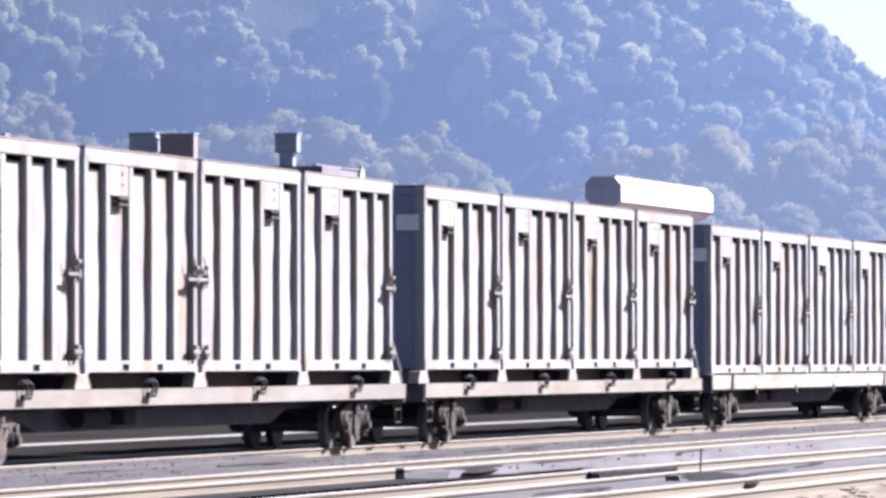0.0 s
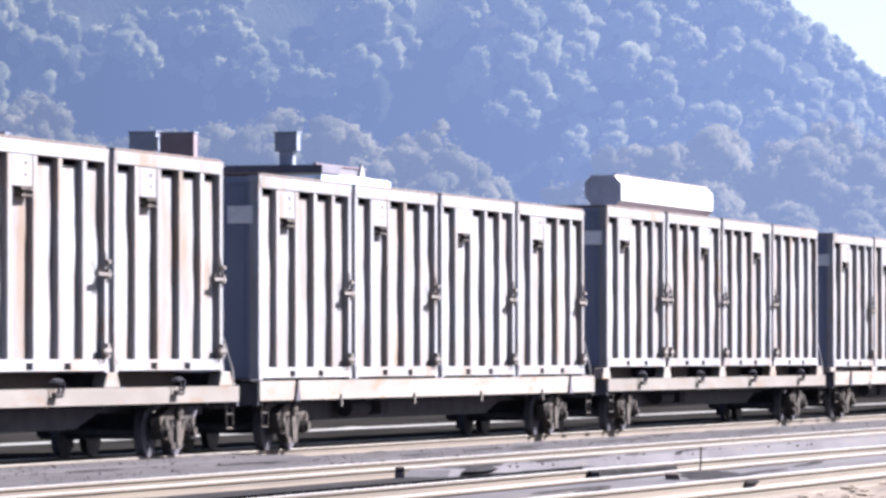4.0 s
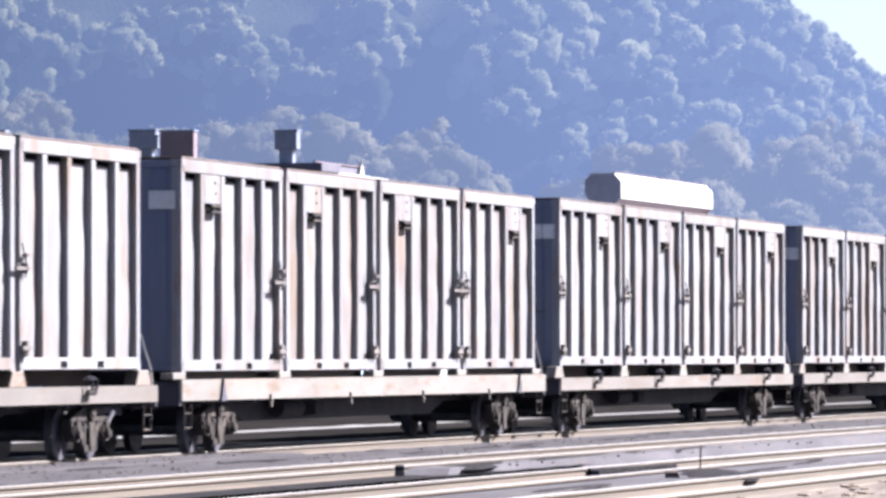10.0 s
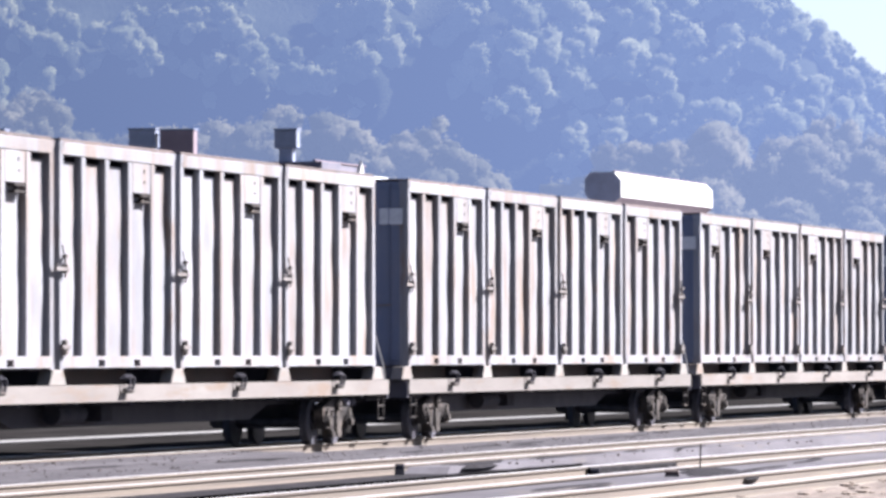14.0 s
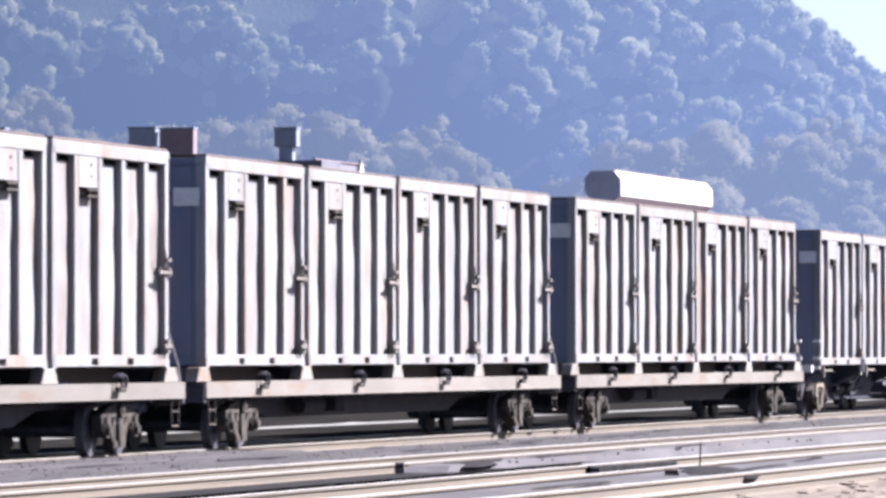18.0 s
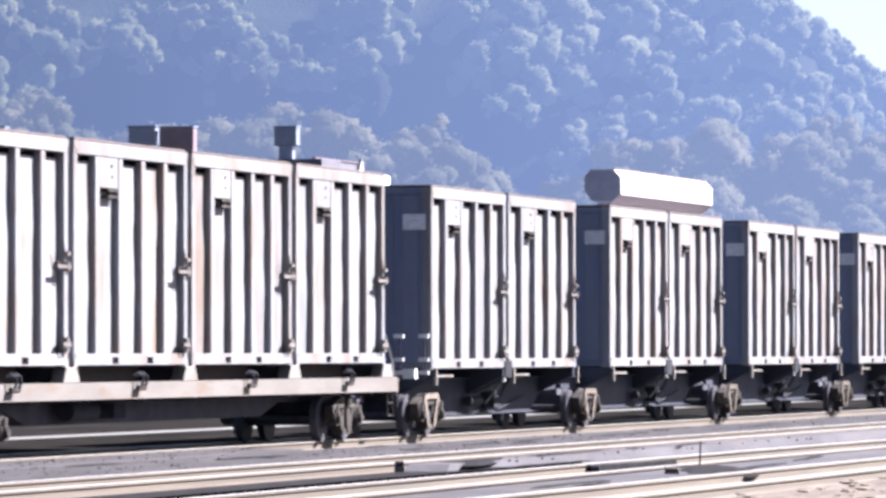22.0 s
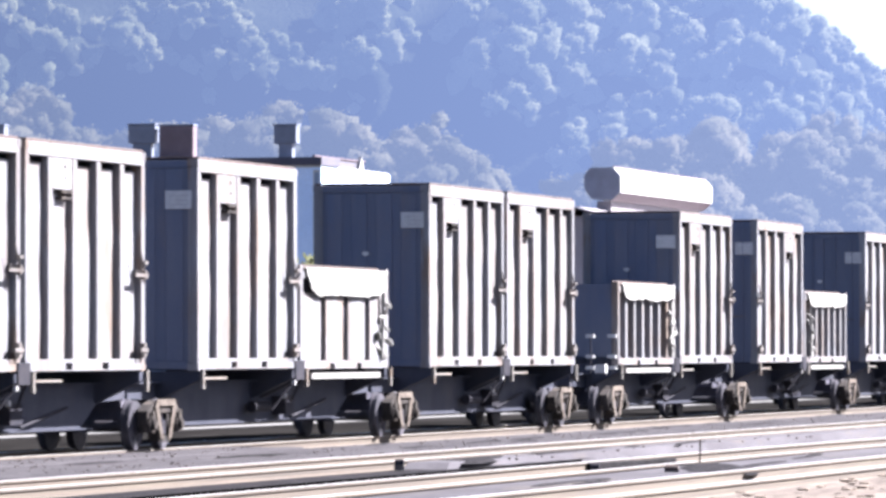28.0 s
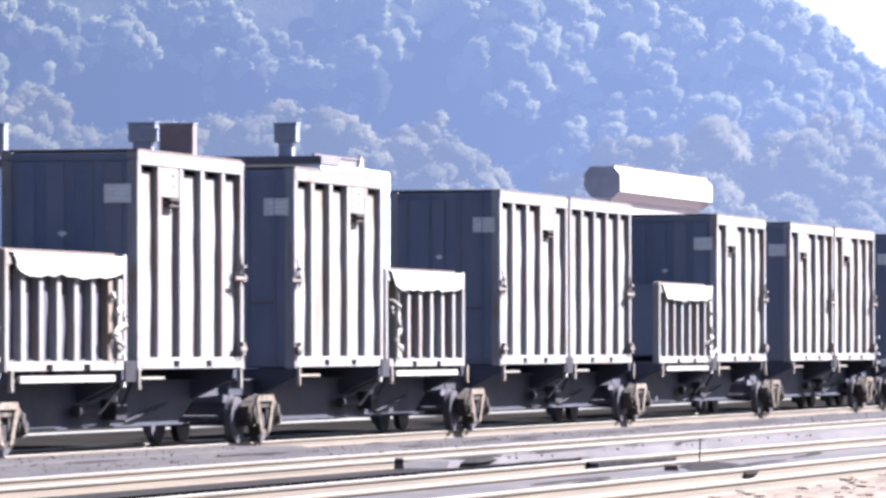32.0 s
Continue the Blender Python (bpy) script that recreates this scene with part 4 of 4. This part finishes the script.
def roof_unit(x, y0, y1, z0, z1, material, label, legs=True):
    u = tagged(new("roof_unit"), label, "roof unit", "roof units")
    part("casing", boxes((x, x + 0.55, y0, y1, z0, z1)), material, u, bevel=0.03)
    part("lid", boxes((x - 0.03, x + 0.58, y0 - 0.03, y1 + 0.03, z1 + 0.002, z1 + 0.06)), M_UNIT, u)
    part("grille", boxes(*[(x - 0.02, x - 0.003, y0 + 0.12, y1 - 0.12, z0 + 0.15 + k * 0.1, z0 + 0.2 + k * 0.1) for k in range(int((z1 - z0 - 0.25) / 0.1))]), material, u)
    if legs:
        part("neck", boxes((x + 0.08, x + 0.47, y0 + 0.18, y1 - 0.18, 9.302, z0)), material, u)
    return u


def factory():
    f = tagged(new("factory"), "narrow factory gallery with a white eight-sided roof vent", "factory")
    x0, x1, y0, y1 = 293.0, 323.0, 67.4, 70.2
    part("wall", boxes((x0, x1, y0, y1, -0.2, 8.9)), M_MAUVEROOF, f)
    bm = bmesh.new()
    prism_x(bm, [(y0 - 0.3, 8.85), (68.7, 9.28), (y1 + 0.3, 8.85), (y1 + 0.3, 8.95), (68.7, 9.4), (y0 - 0.3, 8.95)], x0 - 0.6, x1 + 0.2)
    part("roof", bm, M_MAUVEROOF, f, "faded mauve sheet roof")
    bm = bmesh.new()
    prism_x(bm, [(68.12, 9.85), (67.55, 10.3), (67.55, 11.25), (67.95, 11.68), (69.25, 11.68), (69.6, 11.3), (69.6, 10.5), (69.2, 9.95)], 298.0, 322.3)
    vent = part("ridge_vent", bm, M_WHITESHEET, f, "white eight-sided roof vent")
    part("vent_base", boxes((298.5, 321.8, 68.2, 69.0, 9.1, 9.845)), M_MAUVEROOF, f)
    # A mauve sheet over the lower facet puts its shade into colour.
    bm = bmesh.new()
    prism_x(bm, [(68.11, 9.838), (67.538, 10.29), (67.538, 10.3), (68.115, 9.848)], 298.0, 322.3)
    part("skirt", bm, M_BROWNUNIT, vent, "lower facet in grey-mauve, standing in for its shade")
    part("ridge_trim", boxes((298.0, 322.3, 67.9, 68.0, 11.683, 11.74)), M_BROWNUNIT, vent, "brown trim along the top edge")
    # The vent's end gets a greyer sheet that paints in its shade.
    bm = bmesh.new()
    prism_x(bm, [(68.03, 9.9), (67.6, 10.32), (67.6, 11.22), (67.98, 11.63), (69.22, 11.63), (69.55, 11.27), (69.55, 10.53), (69.17, 10.0)], 297.95, 297.995)
    part("vent_end", bm, M_VENTEND, vent, "end face coloured grey to carry its shade")
    for k in range(12):
        part("seam", boxes((298.9 + k * 2, 298.95 + k * 2, 67.525, 67.548, 10.44, 11.23)), M_UNIT, vent)
    return f


def shrub(x, y, r, h, seed):
    s = tagged(new("shrub"), "yellow-green leafy shrub beside the building", "shrub")
    bm = bmesh.new()
    rng = random.Random(seed)
    for k in range(5):
        rod(bm, (x + rng.uniform(-0.1, 0.1), y, -0.25), (x + rng.uniform(-r, r) * 0.6, y + rng.uniform(-r, r) * 0.6, h * 0.7), 0.04, 5)
    part("stems", bm, M_TIE, s)
    verts, faces = [], []
    for k in range(1500):
        c = Vector((rng.gauss(0, r * 0.5), rng.gauss(0, r * 0.5), h * (0.15 + 0.85 * rng.random() ** 0.8))) + Vector((x, y, -0.2))
        q = Euler((rng.uniform(0, 6), rng.uniform(0, 6), rng.uniform(0, 6))).to_matrix()
        n0 = len(verts)
        verts += [tuple(c + q @ Vector(p)) for p in ((-0.14, 0, 0), (0, -0.07, 0.02), (0.14, 0, 0), (0, 0.07, -0.02))]
        faces.append((n0, n0 + 1, n0 + 2, n0 + 3))
    me = bpy.data.meshes.new("leaves")
    me.from_pydata(verts, [], faces)
    me.materials.append(M_BUSH)
    part("leaves", me, None, s)
    return s


# ---- wooded hill ----
FOOT, SLOPE = 720.0, 0.55


STANDS = ((-56.3, 46.6, 4.9, 3.6), (-50.5, 42.6, 5.7, 4.0), (-39.9, 41.7, 4.9, 4.0), (-30.1, 45.0, 6.5, 4.9), (-25.0, 39.3, 5.7, 4.5), (-16.3, 36.9, 4.9, 3.1), (-9.0, 46.6, 4.0, 5.4), (-9.8, 39.3, 3.7, 4.5), (-54.9, 33.7, 4.9, 3.6), (7.0, 45.2, 5.1, 4.7), (10.6, 38.7, 7.3, 5.5), (15.0, 42.7, 3.6, 7.0), (8.4, 33.1, 2.9, 2.3), (24.4, 43.6, 6.5, 5.5), (28.8, 36.3, 4.4, 3.9), (23.0, 37.9, 5.1, 2.3), (41.2, 40.3, 12.4, 9.4), (33.9, 29.2, 10.2, 5.5), (47.0, 27.7, 9.5, 7.8), (20.1, 26.9, 4.4, 2.3))   # across, up, half-width, half-height


def spur(a, h):
    """How far the hillside comes forward, across a (metres to the right) and up h."""
    def ridge(centre, width, lean, amount):
        d = (a - centre - lean * h) / width
        return amount * math.exp(-d * d)
    knolls = max((13.0 if c < 0 else 9.0) * math.exp(-(((a - c) / (0.85 * w)) ** 2 + ((h - u) / (0.85 * t)) ** 2)) for c, u, w, t in STANDS)
    return (knolls + ridge(7, 6, 0.0, 4) + ridge(14, 7, 0.05, 3) + ridge(34, 12, 0.0, 6) + ridge(52, 9, -0.1, 5)
            + 2.5 * noise.noise(Vector((a * 0.06, h * 0.06, 1))) + 2.0 * noise.noise(Vector((a * 0.14, h * 0.14, 7))))


def crest(a):
    """Height of the skyline: it drops away to the right."""
    return 49.0 + 0.84 * (44.4 - a) + 1.2 * noise.noise(Vector((a * 0.2, 4, 0)))


def hill_point(a, h):
    near = FOOT + h / 0.95 - spur(a, h)
    away = (FOOT + h / SLOPE - 1.6 * spur(a, h)) / near
    eye = Vector(EYE)
    return eye + (AHEAD * near + RIGHT * a * (near / FOOT) + Vector((0, 0, h)) - eye) * away


def hillside():
    na, nh = 200, 60
    verts, faces = [], []
    for j in range(nh + 1):
        for i in range(na + 1):
            a = -190 + 380 * i / na
            h = max(crest(a), -1.0) * j / nh
            verts.append(tuple(hill_point(a, h - 1.0)))
    for j in range(nh):
        for i in range(na):
            n0 = j * (na + 1) + i
            faces.append((n0, n0 + 1, n0 + na + 2, n0 + na + 1))
    me = bpy.data.meshes.new("backdrop")
    me.from_pydata(verts, [], faces)
    me.polygons.foreach_set("use_smooth", [True] * len(me.polygons))
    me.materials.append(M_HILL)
    tagged(new("backdrop", me), "steep wooded hillside with haze added as blue glow", kind="structure")


def lobe(sub, seed):
    bm = bmesh.new()
    bmesh.ops.create_icosphere(bm, subdivisions=sub, radius=1)
    for v in bm.verts:
        v.co *= 1 + 0.7 * noise.noise(v.co * 1.5 + Vector((seed * 5, 0, 0)))
    vs = np.array([v.co[:] for v in bm.verts])
    fs = np.array([[v.index for v in f.verts] for f in bm.faces])
    bm.free()
    return vs, fs


def foreland(a):
    """Height of the low wooded bank at the hill's foot; a is metres to the right at 600 m."""
    dip = math.exp(-((a - 11) / 6.5) ** 2)
    return 23.5 - 8.0 * dip + 4.5 * math.exp(-((a + 45) / 4.5) ** 2) + 1.8 * noise.noise(Vector((a * 0.11, 2, 0)))


def bank_point(a, q):
    """q runs from the bank's foot (0) to its top (1)."""
    return AHEAD * (585 + 40 * q) + RIGHT * a * (585 + 40 * q) / 600 + Vector((0, 0, -1 + foreland(a) * q))


def density(a, h):
    """How thickly the hill is wooded: lush stands, with smooth bare hollows between, whose dark ground stands in for
    shade.
    """
    a, h = a + 2.0 * noise.noise(Vector((a * 0.2, h * 0.2, 21))), h + 2.0 * noise.noise(Vector((a * 0.2, h * 0.2, 33)))
    return max(math.exp(-(((a - c) / w) ** 2 + ((h - u) / t) ** 2)) for c, u, w, t in STANDS)


def grove(name, label, leaf_label, spots, material, seed):
    """Trees as one mass: every crown is a heap of soft, uneven lobes with ragged sprays of leaves on it."""
    rng, gen = random.Random(seed), np.random.default_rng(seed)
    cores = [lobe(2, k + 20) for k in range(8)]
    quad = np.array(((-0.5, -0.28, 0.0), (0.1, -0.42, 0.06), (0.55, 0.05, 0.0), (-0.05, 0.45, -0.06)))
    vs, fs, ns, leaf_v, leaf_n, total = [], [], [], [], [], 0
    for base, size in spots:
        tall = size * rng.uniform(1.1, 1.7)
        centres, radii = [], []
        for c in range(rng.randint(9, 13)):
            t, w = rng.uniform(0, 6.28), rng.random()
            out = 0.68 * size * math.sqrt(rng.random()) * math.sqrt(max(0.05, 1 - (1.5 * w - 0.6) ** 2))
            r = size * (0.2 + 0.34 * rng.random() ** 1.3)
            p = base + np.array((out * math.cos(t), out * math.sin(t), tall * (0.2 + 0.8 * w)))
            lv, lf = cores[rng.randrange(8)]
            u = rng.uniform(0, 6.28)
            rot = np.array(((math.cos(u), -math.sin(u), 0), (math.sin(u), math.cos(u), 0), (0, 0, rng.uniform(0.75, 1.0))))
            vs.append(lv @ rot.T * r + p)
            fs.append(lf + total)
            total += len(lv)
            round_lobe = 0.8 * (vs[-1] - p) / r + 1.4 * (vs[-1] - base - np.array((0, 0, tall * 0.45))) / size
            ns.append(round_lobe / np.linalg.norm(round_lobe, axis=1)[:, None])
            centres.append(p)
            radii.append(r)
        n = int(80 + 90 * size)
        pick = gen.integers(0, len(centres), n)
        way = gen.normal(size=(n, 3))
        way[:, 2] = np.abs(way[:, 2]) * 0.9 + 0.1 * way[:, 2]
        way /= np.linalg.norm(way, axis=1)[:, None]
        at = np.array(centres)[pick] + way * (np.array(radii)[pick] * gen.uniform(0.8, 1.35, n))[:, None]
        side = np.cross(way + gen.normal(scale=0.55, size=(n, 3)), gen.normal(size=(n, 3)))
        side /= np.linalg.norm(side, axis=1)[:, None]
        up = np.cross(way + gen.normal(scale=0.4, size=(n, 3)), side)
        up /= np.linalg.norm(up, axis=1)[:, None]
        big = gen.uniform(0.15, 0.4, n)
        pts = at[:, None, :] + big[:, None, None] * (quad[None, :, 0:1] * side[:, None, :] + quad[None, :, 1:2] * up[:, None, :] + quad[None, :, 2:3] * way[:, None, :])
        leaf_v.append(pts.reshape(-1, 3))
        # leaves of one clump turn with its surface
        facing = 0.7 * way + 1.1 * (at - base - np.array((0, 0, tall * 0.5))) / size
        facing /= np.linalg.norm(facing, axis=1)[:, None]
        leaf_n.append(np.repeat(facing, 4, axis=0))
    lv = np.concatenate(leaf_v)
    me = bpy.data.meshes.new("leaf_sprays")
    me.from_pydata(lv.tolist(), [], np.arange(len(lv)).reshape(-1, 4).tolist())
    me.normals_split_custom_set_from_vertices(np.concatenate(leaf_n).tolist())
    me.materials.append(material)
    tagged(new("leaf_sprays", me), leaf_label, "foliage", kind="stuff")
    v, f = np.concatenate(vs), np.concatenate(fs)
    me = bpy.data.meshes.new(name)
    me.from_pydata(v.tolist(), [], f.tolist())
    me.polygons.foreach_set("use_smooth", [True] * len(me.polygons))
    # lobes share the soft roundness of their crown
    me.normals_split_custom_set_from_vertices(np.concatenate(ns).tolist())
    me.materials.append(material)
    tagged(new(name, me), label, "trees", kind="stuff")


def woods():
    rng = random.Random(11)
    spots = []
    grid = set()
    for k in range(9000):
        a, h = rng.uniform(-66, 66), rng.uniform(-1, 64)
        key = (int(a // 3.4), int(h // 2.8)) if crest(a) - h > 4 else (int(a / 1.3), int(h / 1.0), 0)
        if h < crest(a) and key not in grid:
            grid.add(key)
            thick = density(a, h) if crest(a) - h > 6 else 1.0
            if thick < (0.14 + 0.22 * rng.random()) * (0.35 if a > 14 else 0.8):
                continue
            spots.append((np.array(hill_point(a, h)[:]), rng.uniform(1.9, 3.3) * (0.75 + 0.4 * thick) * min(1.0, 0.32 + (crest(a) - h) / 9)))
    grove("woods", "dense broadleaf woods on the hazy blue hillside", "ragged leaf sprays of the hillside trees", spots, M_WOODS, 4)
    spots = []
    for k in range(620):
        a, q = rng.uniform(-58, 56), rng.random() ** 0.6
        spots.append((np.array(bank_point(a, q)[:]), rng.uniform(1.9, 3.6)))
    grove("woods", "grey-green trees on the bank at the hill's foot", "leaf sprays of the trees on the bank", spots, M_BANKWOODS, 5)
    verts, faces = [], []
    for j in range(7):
        for i in range(61):
            verts.append(tuple(bank_point(-75 + 2.5 * i, j / 6)))
    for j in range(6):
        for i in range(60):
            n0 = j * 61 + i
            faces.append((n0, n0 + 1, n0 + 62, n0 + 61))
    me = bpy.data.meshes.new("bank")
    me.from_pydata(verts, [], faces)
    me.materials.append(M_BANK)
    tagged(new("bank", me), "low wooded bank at the foot of the hill", kind="structure")


def scatter(name, label, material, count, seed, x_range, y_range, size, flat, z_of):
    rng = random.Random(seed)
    kinds = []
    for k in range(4):
        bm = bmesh.new()
        bmesh.ops.create_icosphere(bm, subdivisions=1, radius=1)
        for v in bm.verts:
            v.co *= 1 + 0.45 * noise.noise(v.co * 1.7 + Vector((k * 5 + seed, 0, 0)))
        kinds.append((np.array([v.co[:] for v in bm.verts]), np.array([[v.index for v in f.verts] for f in bm.faces])))
        bm.free()
    vs, fs, total = [], [], 0
    for k in range(count):
        x = x_range[0] + (x_range[1] - x_range[0]) * rng.random() ** 1.4
        y = rng.uniform(*y_range)
        r = rng.uniform(*size) * (1.8 if rng.random() < 0.05 else 1)
        base, faces = kinds[k % 4]
        u = rng.uniform(0, 6.28)
        rot = np.array(((math.cos(u), -math.sin(u), 0), (math.sin(u), math.cos(u), 0), (0, 0, flat)))
        vs.append(base @ rot.T * np.array((r * rng.uniform(0.8, 1.4), r, r)) + np.array((x, y, z_of(x, y) + 0.2 * r)))
        fs.append(faces + total)
        total += len(base)
    me = bpy.data.meshes.new(name)
    me.from_pydata(np.concatenate(vs).tolist(), [], np.concatenate(fs).tolist())
    me.materials.append(material)
    tagged(new(name, me), label, kind="stuff")


def loose_stones():
    scatter("loose_stones", "grey and tan loose stones along the cinder strip", M_STONE, 800, 8, (76, 150), (24.6, 28.9), (0.01, 0.026), 0.6,
            lambda x, y: -0.06 if y < 27.58 else (-0.03 if x < 96 else -0.2))
    scatter("loose_stones", "loose stones between the sidings", M_STONE, 90, 9, (60, 140), (19.9, 22.0), (0.015, 0.035), 0.7, lambda x, y: -0.25 if x < 82.6 or y < 20.7 else -0.04)
    scatter("rubble", "tan rubble and slabs beside the nearest siding", M_RUBBLE, 220, 10, (60, 140), (11.7, 14.0), (0.03, 0.1), 0.22, lambda x, y: -0.1)
    scatter("rubble", "tan rubble filling the nearest siding", M_RUBBLE, 900, 11, (60, 110), (14.45, 15.6), (0.02, 0.05), 0.4, lambda x, y: -0.3)


def heap(x, y, z, length, width, height, turn, seed, label):
    """A low near-black mound with a ragged outline."""
    bm = bmesh.new()
    n, rings = 36, 5
    rows = []
    for k in range(1, rings + 1):
        q = k / rings
        row = []
        for i in range(n):
            u = i * math.tau / n
            e = q * (1 + 0.28 * noise.noise(Vector((2.2 * math.cos(u), 2.2 * math.sin(u), seed))))
            taper = 1.0 - 0.55 * max(0.0, math.cos(u)) * q
            top = height * (1 - q * q) + 0.3 * height * noise.noise(Vector((6 * q * math.cos(u), 6 * q * math.sin(u), seed + 4)))
            row.append(bm.verts.new((length * e * math.cos(u), width * taper * e * math.sin(u), top if k < rings else -0.03)))
        rows.append(row)
    tip = bm.verts.new((0, 0, height))
    for i in range(n):
        bm.faces.new((tip, rows[0][i], rows[0][(i + 1) % n]))
        for a, b in zip(rows, rows[1:]):
            bm.faces.new((a[i], b[i], b[(i + 1) % n], a[(i + 1) % n]))
    h = new("cinder_spill", make("cinder_spill", bm, M_NEARBLACK))
    h.matrix_basis = pose(x, y, z, 0, 0, turn)
    return tagged(h, label, "cinder", "cinder spills")


def yard_clutter():
    # The first dark mound is added in place of a shaded gap in the switch.
    heap(80.2, 16.75, -0.045, 3.6, 0.62, 0.045, 14, 1, "low black mound standing in for a shaded switch gap")
    heap(86.8, 21.93, -0.045, 3.2, 0.3, 0.02, 8, 3, "low dark mound beside the siding's rail")
    rng = random.Random(17)
    for k in range(26):
        lane = k % 4
        x = rng.uniform(*((84.5, 104), (64, 98), (80, 112), (98, 130))[lane])
        y = rng.uniform(*((21.7, 22.1), (16.1, 17.4), (24.9, 27.2), (24.8, 27.4))[lane])
        heap(x, y, (-0.036, -0.042, -0.05, -0.05)[lane], rng.uniform(0.8, 2.6), rng.uniform(0.05, 0.13), 0.02, rng.uniform(-3, 5), k + 10, "narrow dark cinder streak along the rails")
    for x0, x1, y0, y1, label in ((82.2, 88.2, second_y(82.2) + 0.70, second_y(88.2) + 0.70, "long black switch blade against the rail"), (81.6, 85.2, second_y(81.6) - 0.805, second_y(85.2) - 0.805, "short black switch blade against the rail")):
        blade = tagged(new("track_switch"), label, "track switch", "track switches")
        verts = [(x, y + dy, z) for x, y, z in ((x0, y0, -0.012), (x1, y1, -0.05)) for dy, z in ((-0.03, -0.2), (-0.03, z - 0.02), (-0.012, z), (0.012, z), (0.012, -0.2))]
        bm = bmesh.new()
        v = [bm.verts.new(p) for p in verts]
        for k in range(5):
            bm.faces.new((v[k], v[(k + 1) % 5], v[5 + (k + 1) % 5], v[5 + k]))
        bm.faces.new(v[:5][::-1])
        bm.faces.new(v[5:])
        part("switch_blade", bm, M_NEARBLACK, blade)
        part("slide_plate", boxes((x0 + 0.4, x0 + 0.7, y0 - 0.1, y0 - 0.032, -0.16, -0.13)), M_LATCH, blade)
    for x, y, w, top, label in ((77.6, 16.86, 0.1, 0.06, "rusty brown timber stub in the cinder"), (82.3, 22.12, 0.07, 0.03, "short tarred timber stub beside the rail"), (82.1, 19.02, 0.07, -0.02, "tarred timber stub between the rails")):
        t = tagged(new("timber_stub"), label, "timber", "timber stubs")
        bm = bmesh.new()
        prism(bm, [(-w, -0.25), (-w, top - 0.04), (-w * 0.5, top), (w * 0.8, top - 0.02), (w, top - 0.07), (w, -0.25)], -w, w)
        part("timber", bm, M_ROOF if top == 0.06 else M_BLACK, t, bevel=0.012)
        part("iron_strap", boxes((-w - 0.005, -w + 0.03, -w - 0.005, w + 0.005, -0.2, top - 0.08)), M_LATCH, t)
        t.matrix_basis = pose(x, y, 0, 0, 0, 12)
    p = tagged(new("marker_stake"), "thin weathered marker stake in the ballast", "stake")
    part("stake", boxes((-0.013, 0.013, -0.013, 0.013, -0.25, 0.33)), M_BOGIEPALE, p)
    part("collar", boxes((-0.05, 0.05, -0.05, 0.05, -0.2, -0.1)), M_DARK, p)
    p.matrix_basis = pose(83.1, 17.62, 0, 2, 1, 10)
    b = tagged(new("switch_box"), "small dark rusty point-rod box between the rails", "switch box")
    part("case", boxes((-0.15, 0.15, -0.08, 0.08, -0.25, -0.04)), M_DARK, b, bevel=0.02)
    part("lid", boxes((-0.16, 0.16, -0.09, 0.09, -0.039, -0.025)), M_LATCH, b)
    b.matrix_basis = pose(84.2, 24.2, 0, 0, 0, 8)


def motions():
    spinning = {}
    for w in scene.objects:
        if w.name.startswith("wheelset"):
            spinning.setdefault(round(w.matrix_basis.translation.x, 3), []).append(w)
    for x, group in spinning.items():
        walk(group[0], spin_rows(x))
        action = group[0].animation_data.action
        slot = group[0].animation_data.action_slot
        for w in group[1:]:
            w.rotation_mode = "QUATERNION"
            w.animation_data_create()
            w.animation_data.action = action
            w.animation_data.action_slot = slot
    for ob, s, z, turned in train:
        walk(ob, [(t, place(s - travel(t), z, turned)) for t in range(0, 33, 2)])


office_building()
roof_unit(211.9, 66.98, 68.1, 9.94, 10.66, M_UNIT, "grey ventilation unit on the flat roof")
roof_unit(211.9, 65.4, 66.8, 9.302, 10.62, M_BROWNUNIT, "brown ventilation unit on the flat roof", False)
roof_unit(211.9, 61.15, 62.07, 9.85, 10.58, M_UNIT, "small grey unit raised on legs on the roof")
roof_unit(211.9, 73.3, 74.2, 9.6, 10.7, M_UNIT, "grey ventilation cabinet on the flat roof")
factory()
shrub(206.5, 58.5, 1.0, 5.6, 1)
shrub(233.5, 62.6, 0.9, 6.1, 2)
shrub(208.5, 70.5, 0.8, 6.5, 3)
shed()
hillside()
woods()
loose_stones()
yard_clutter()
build_train()
motions()
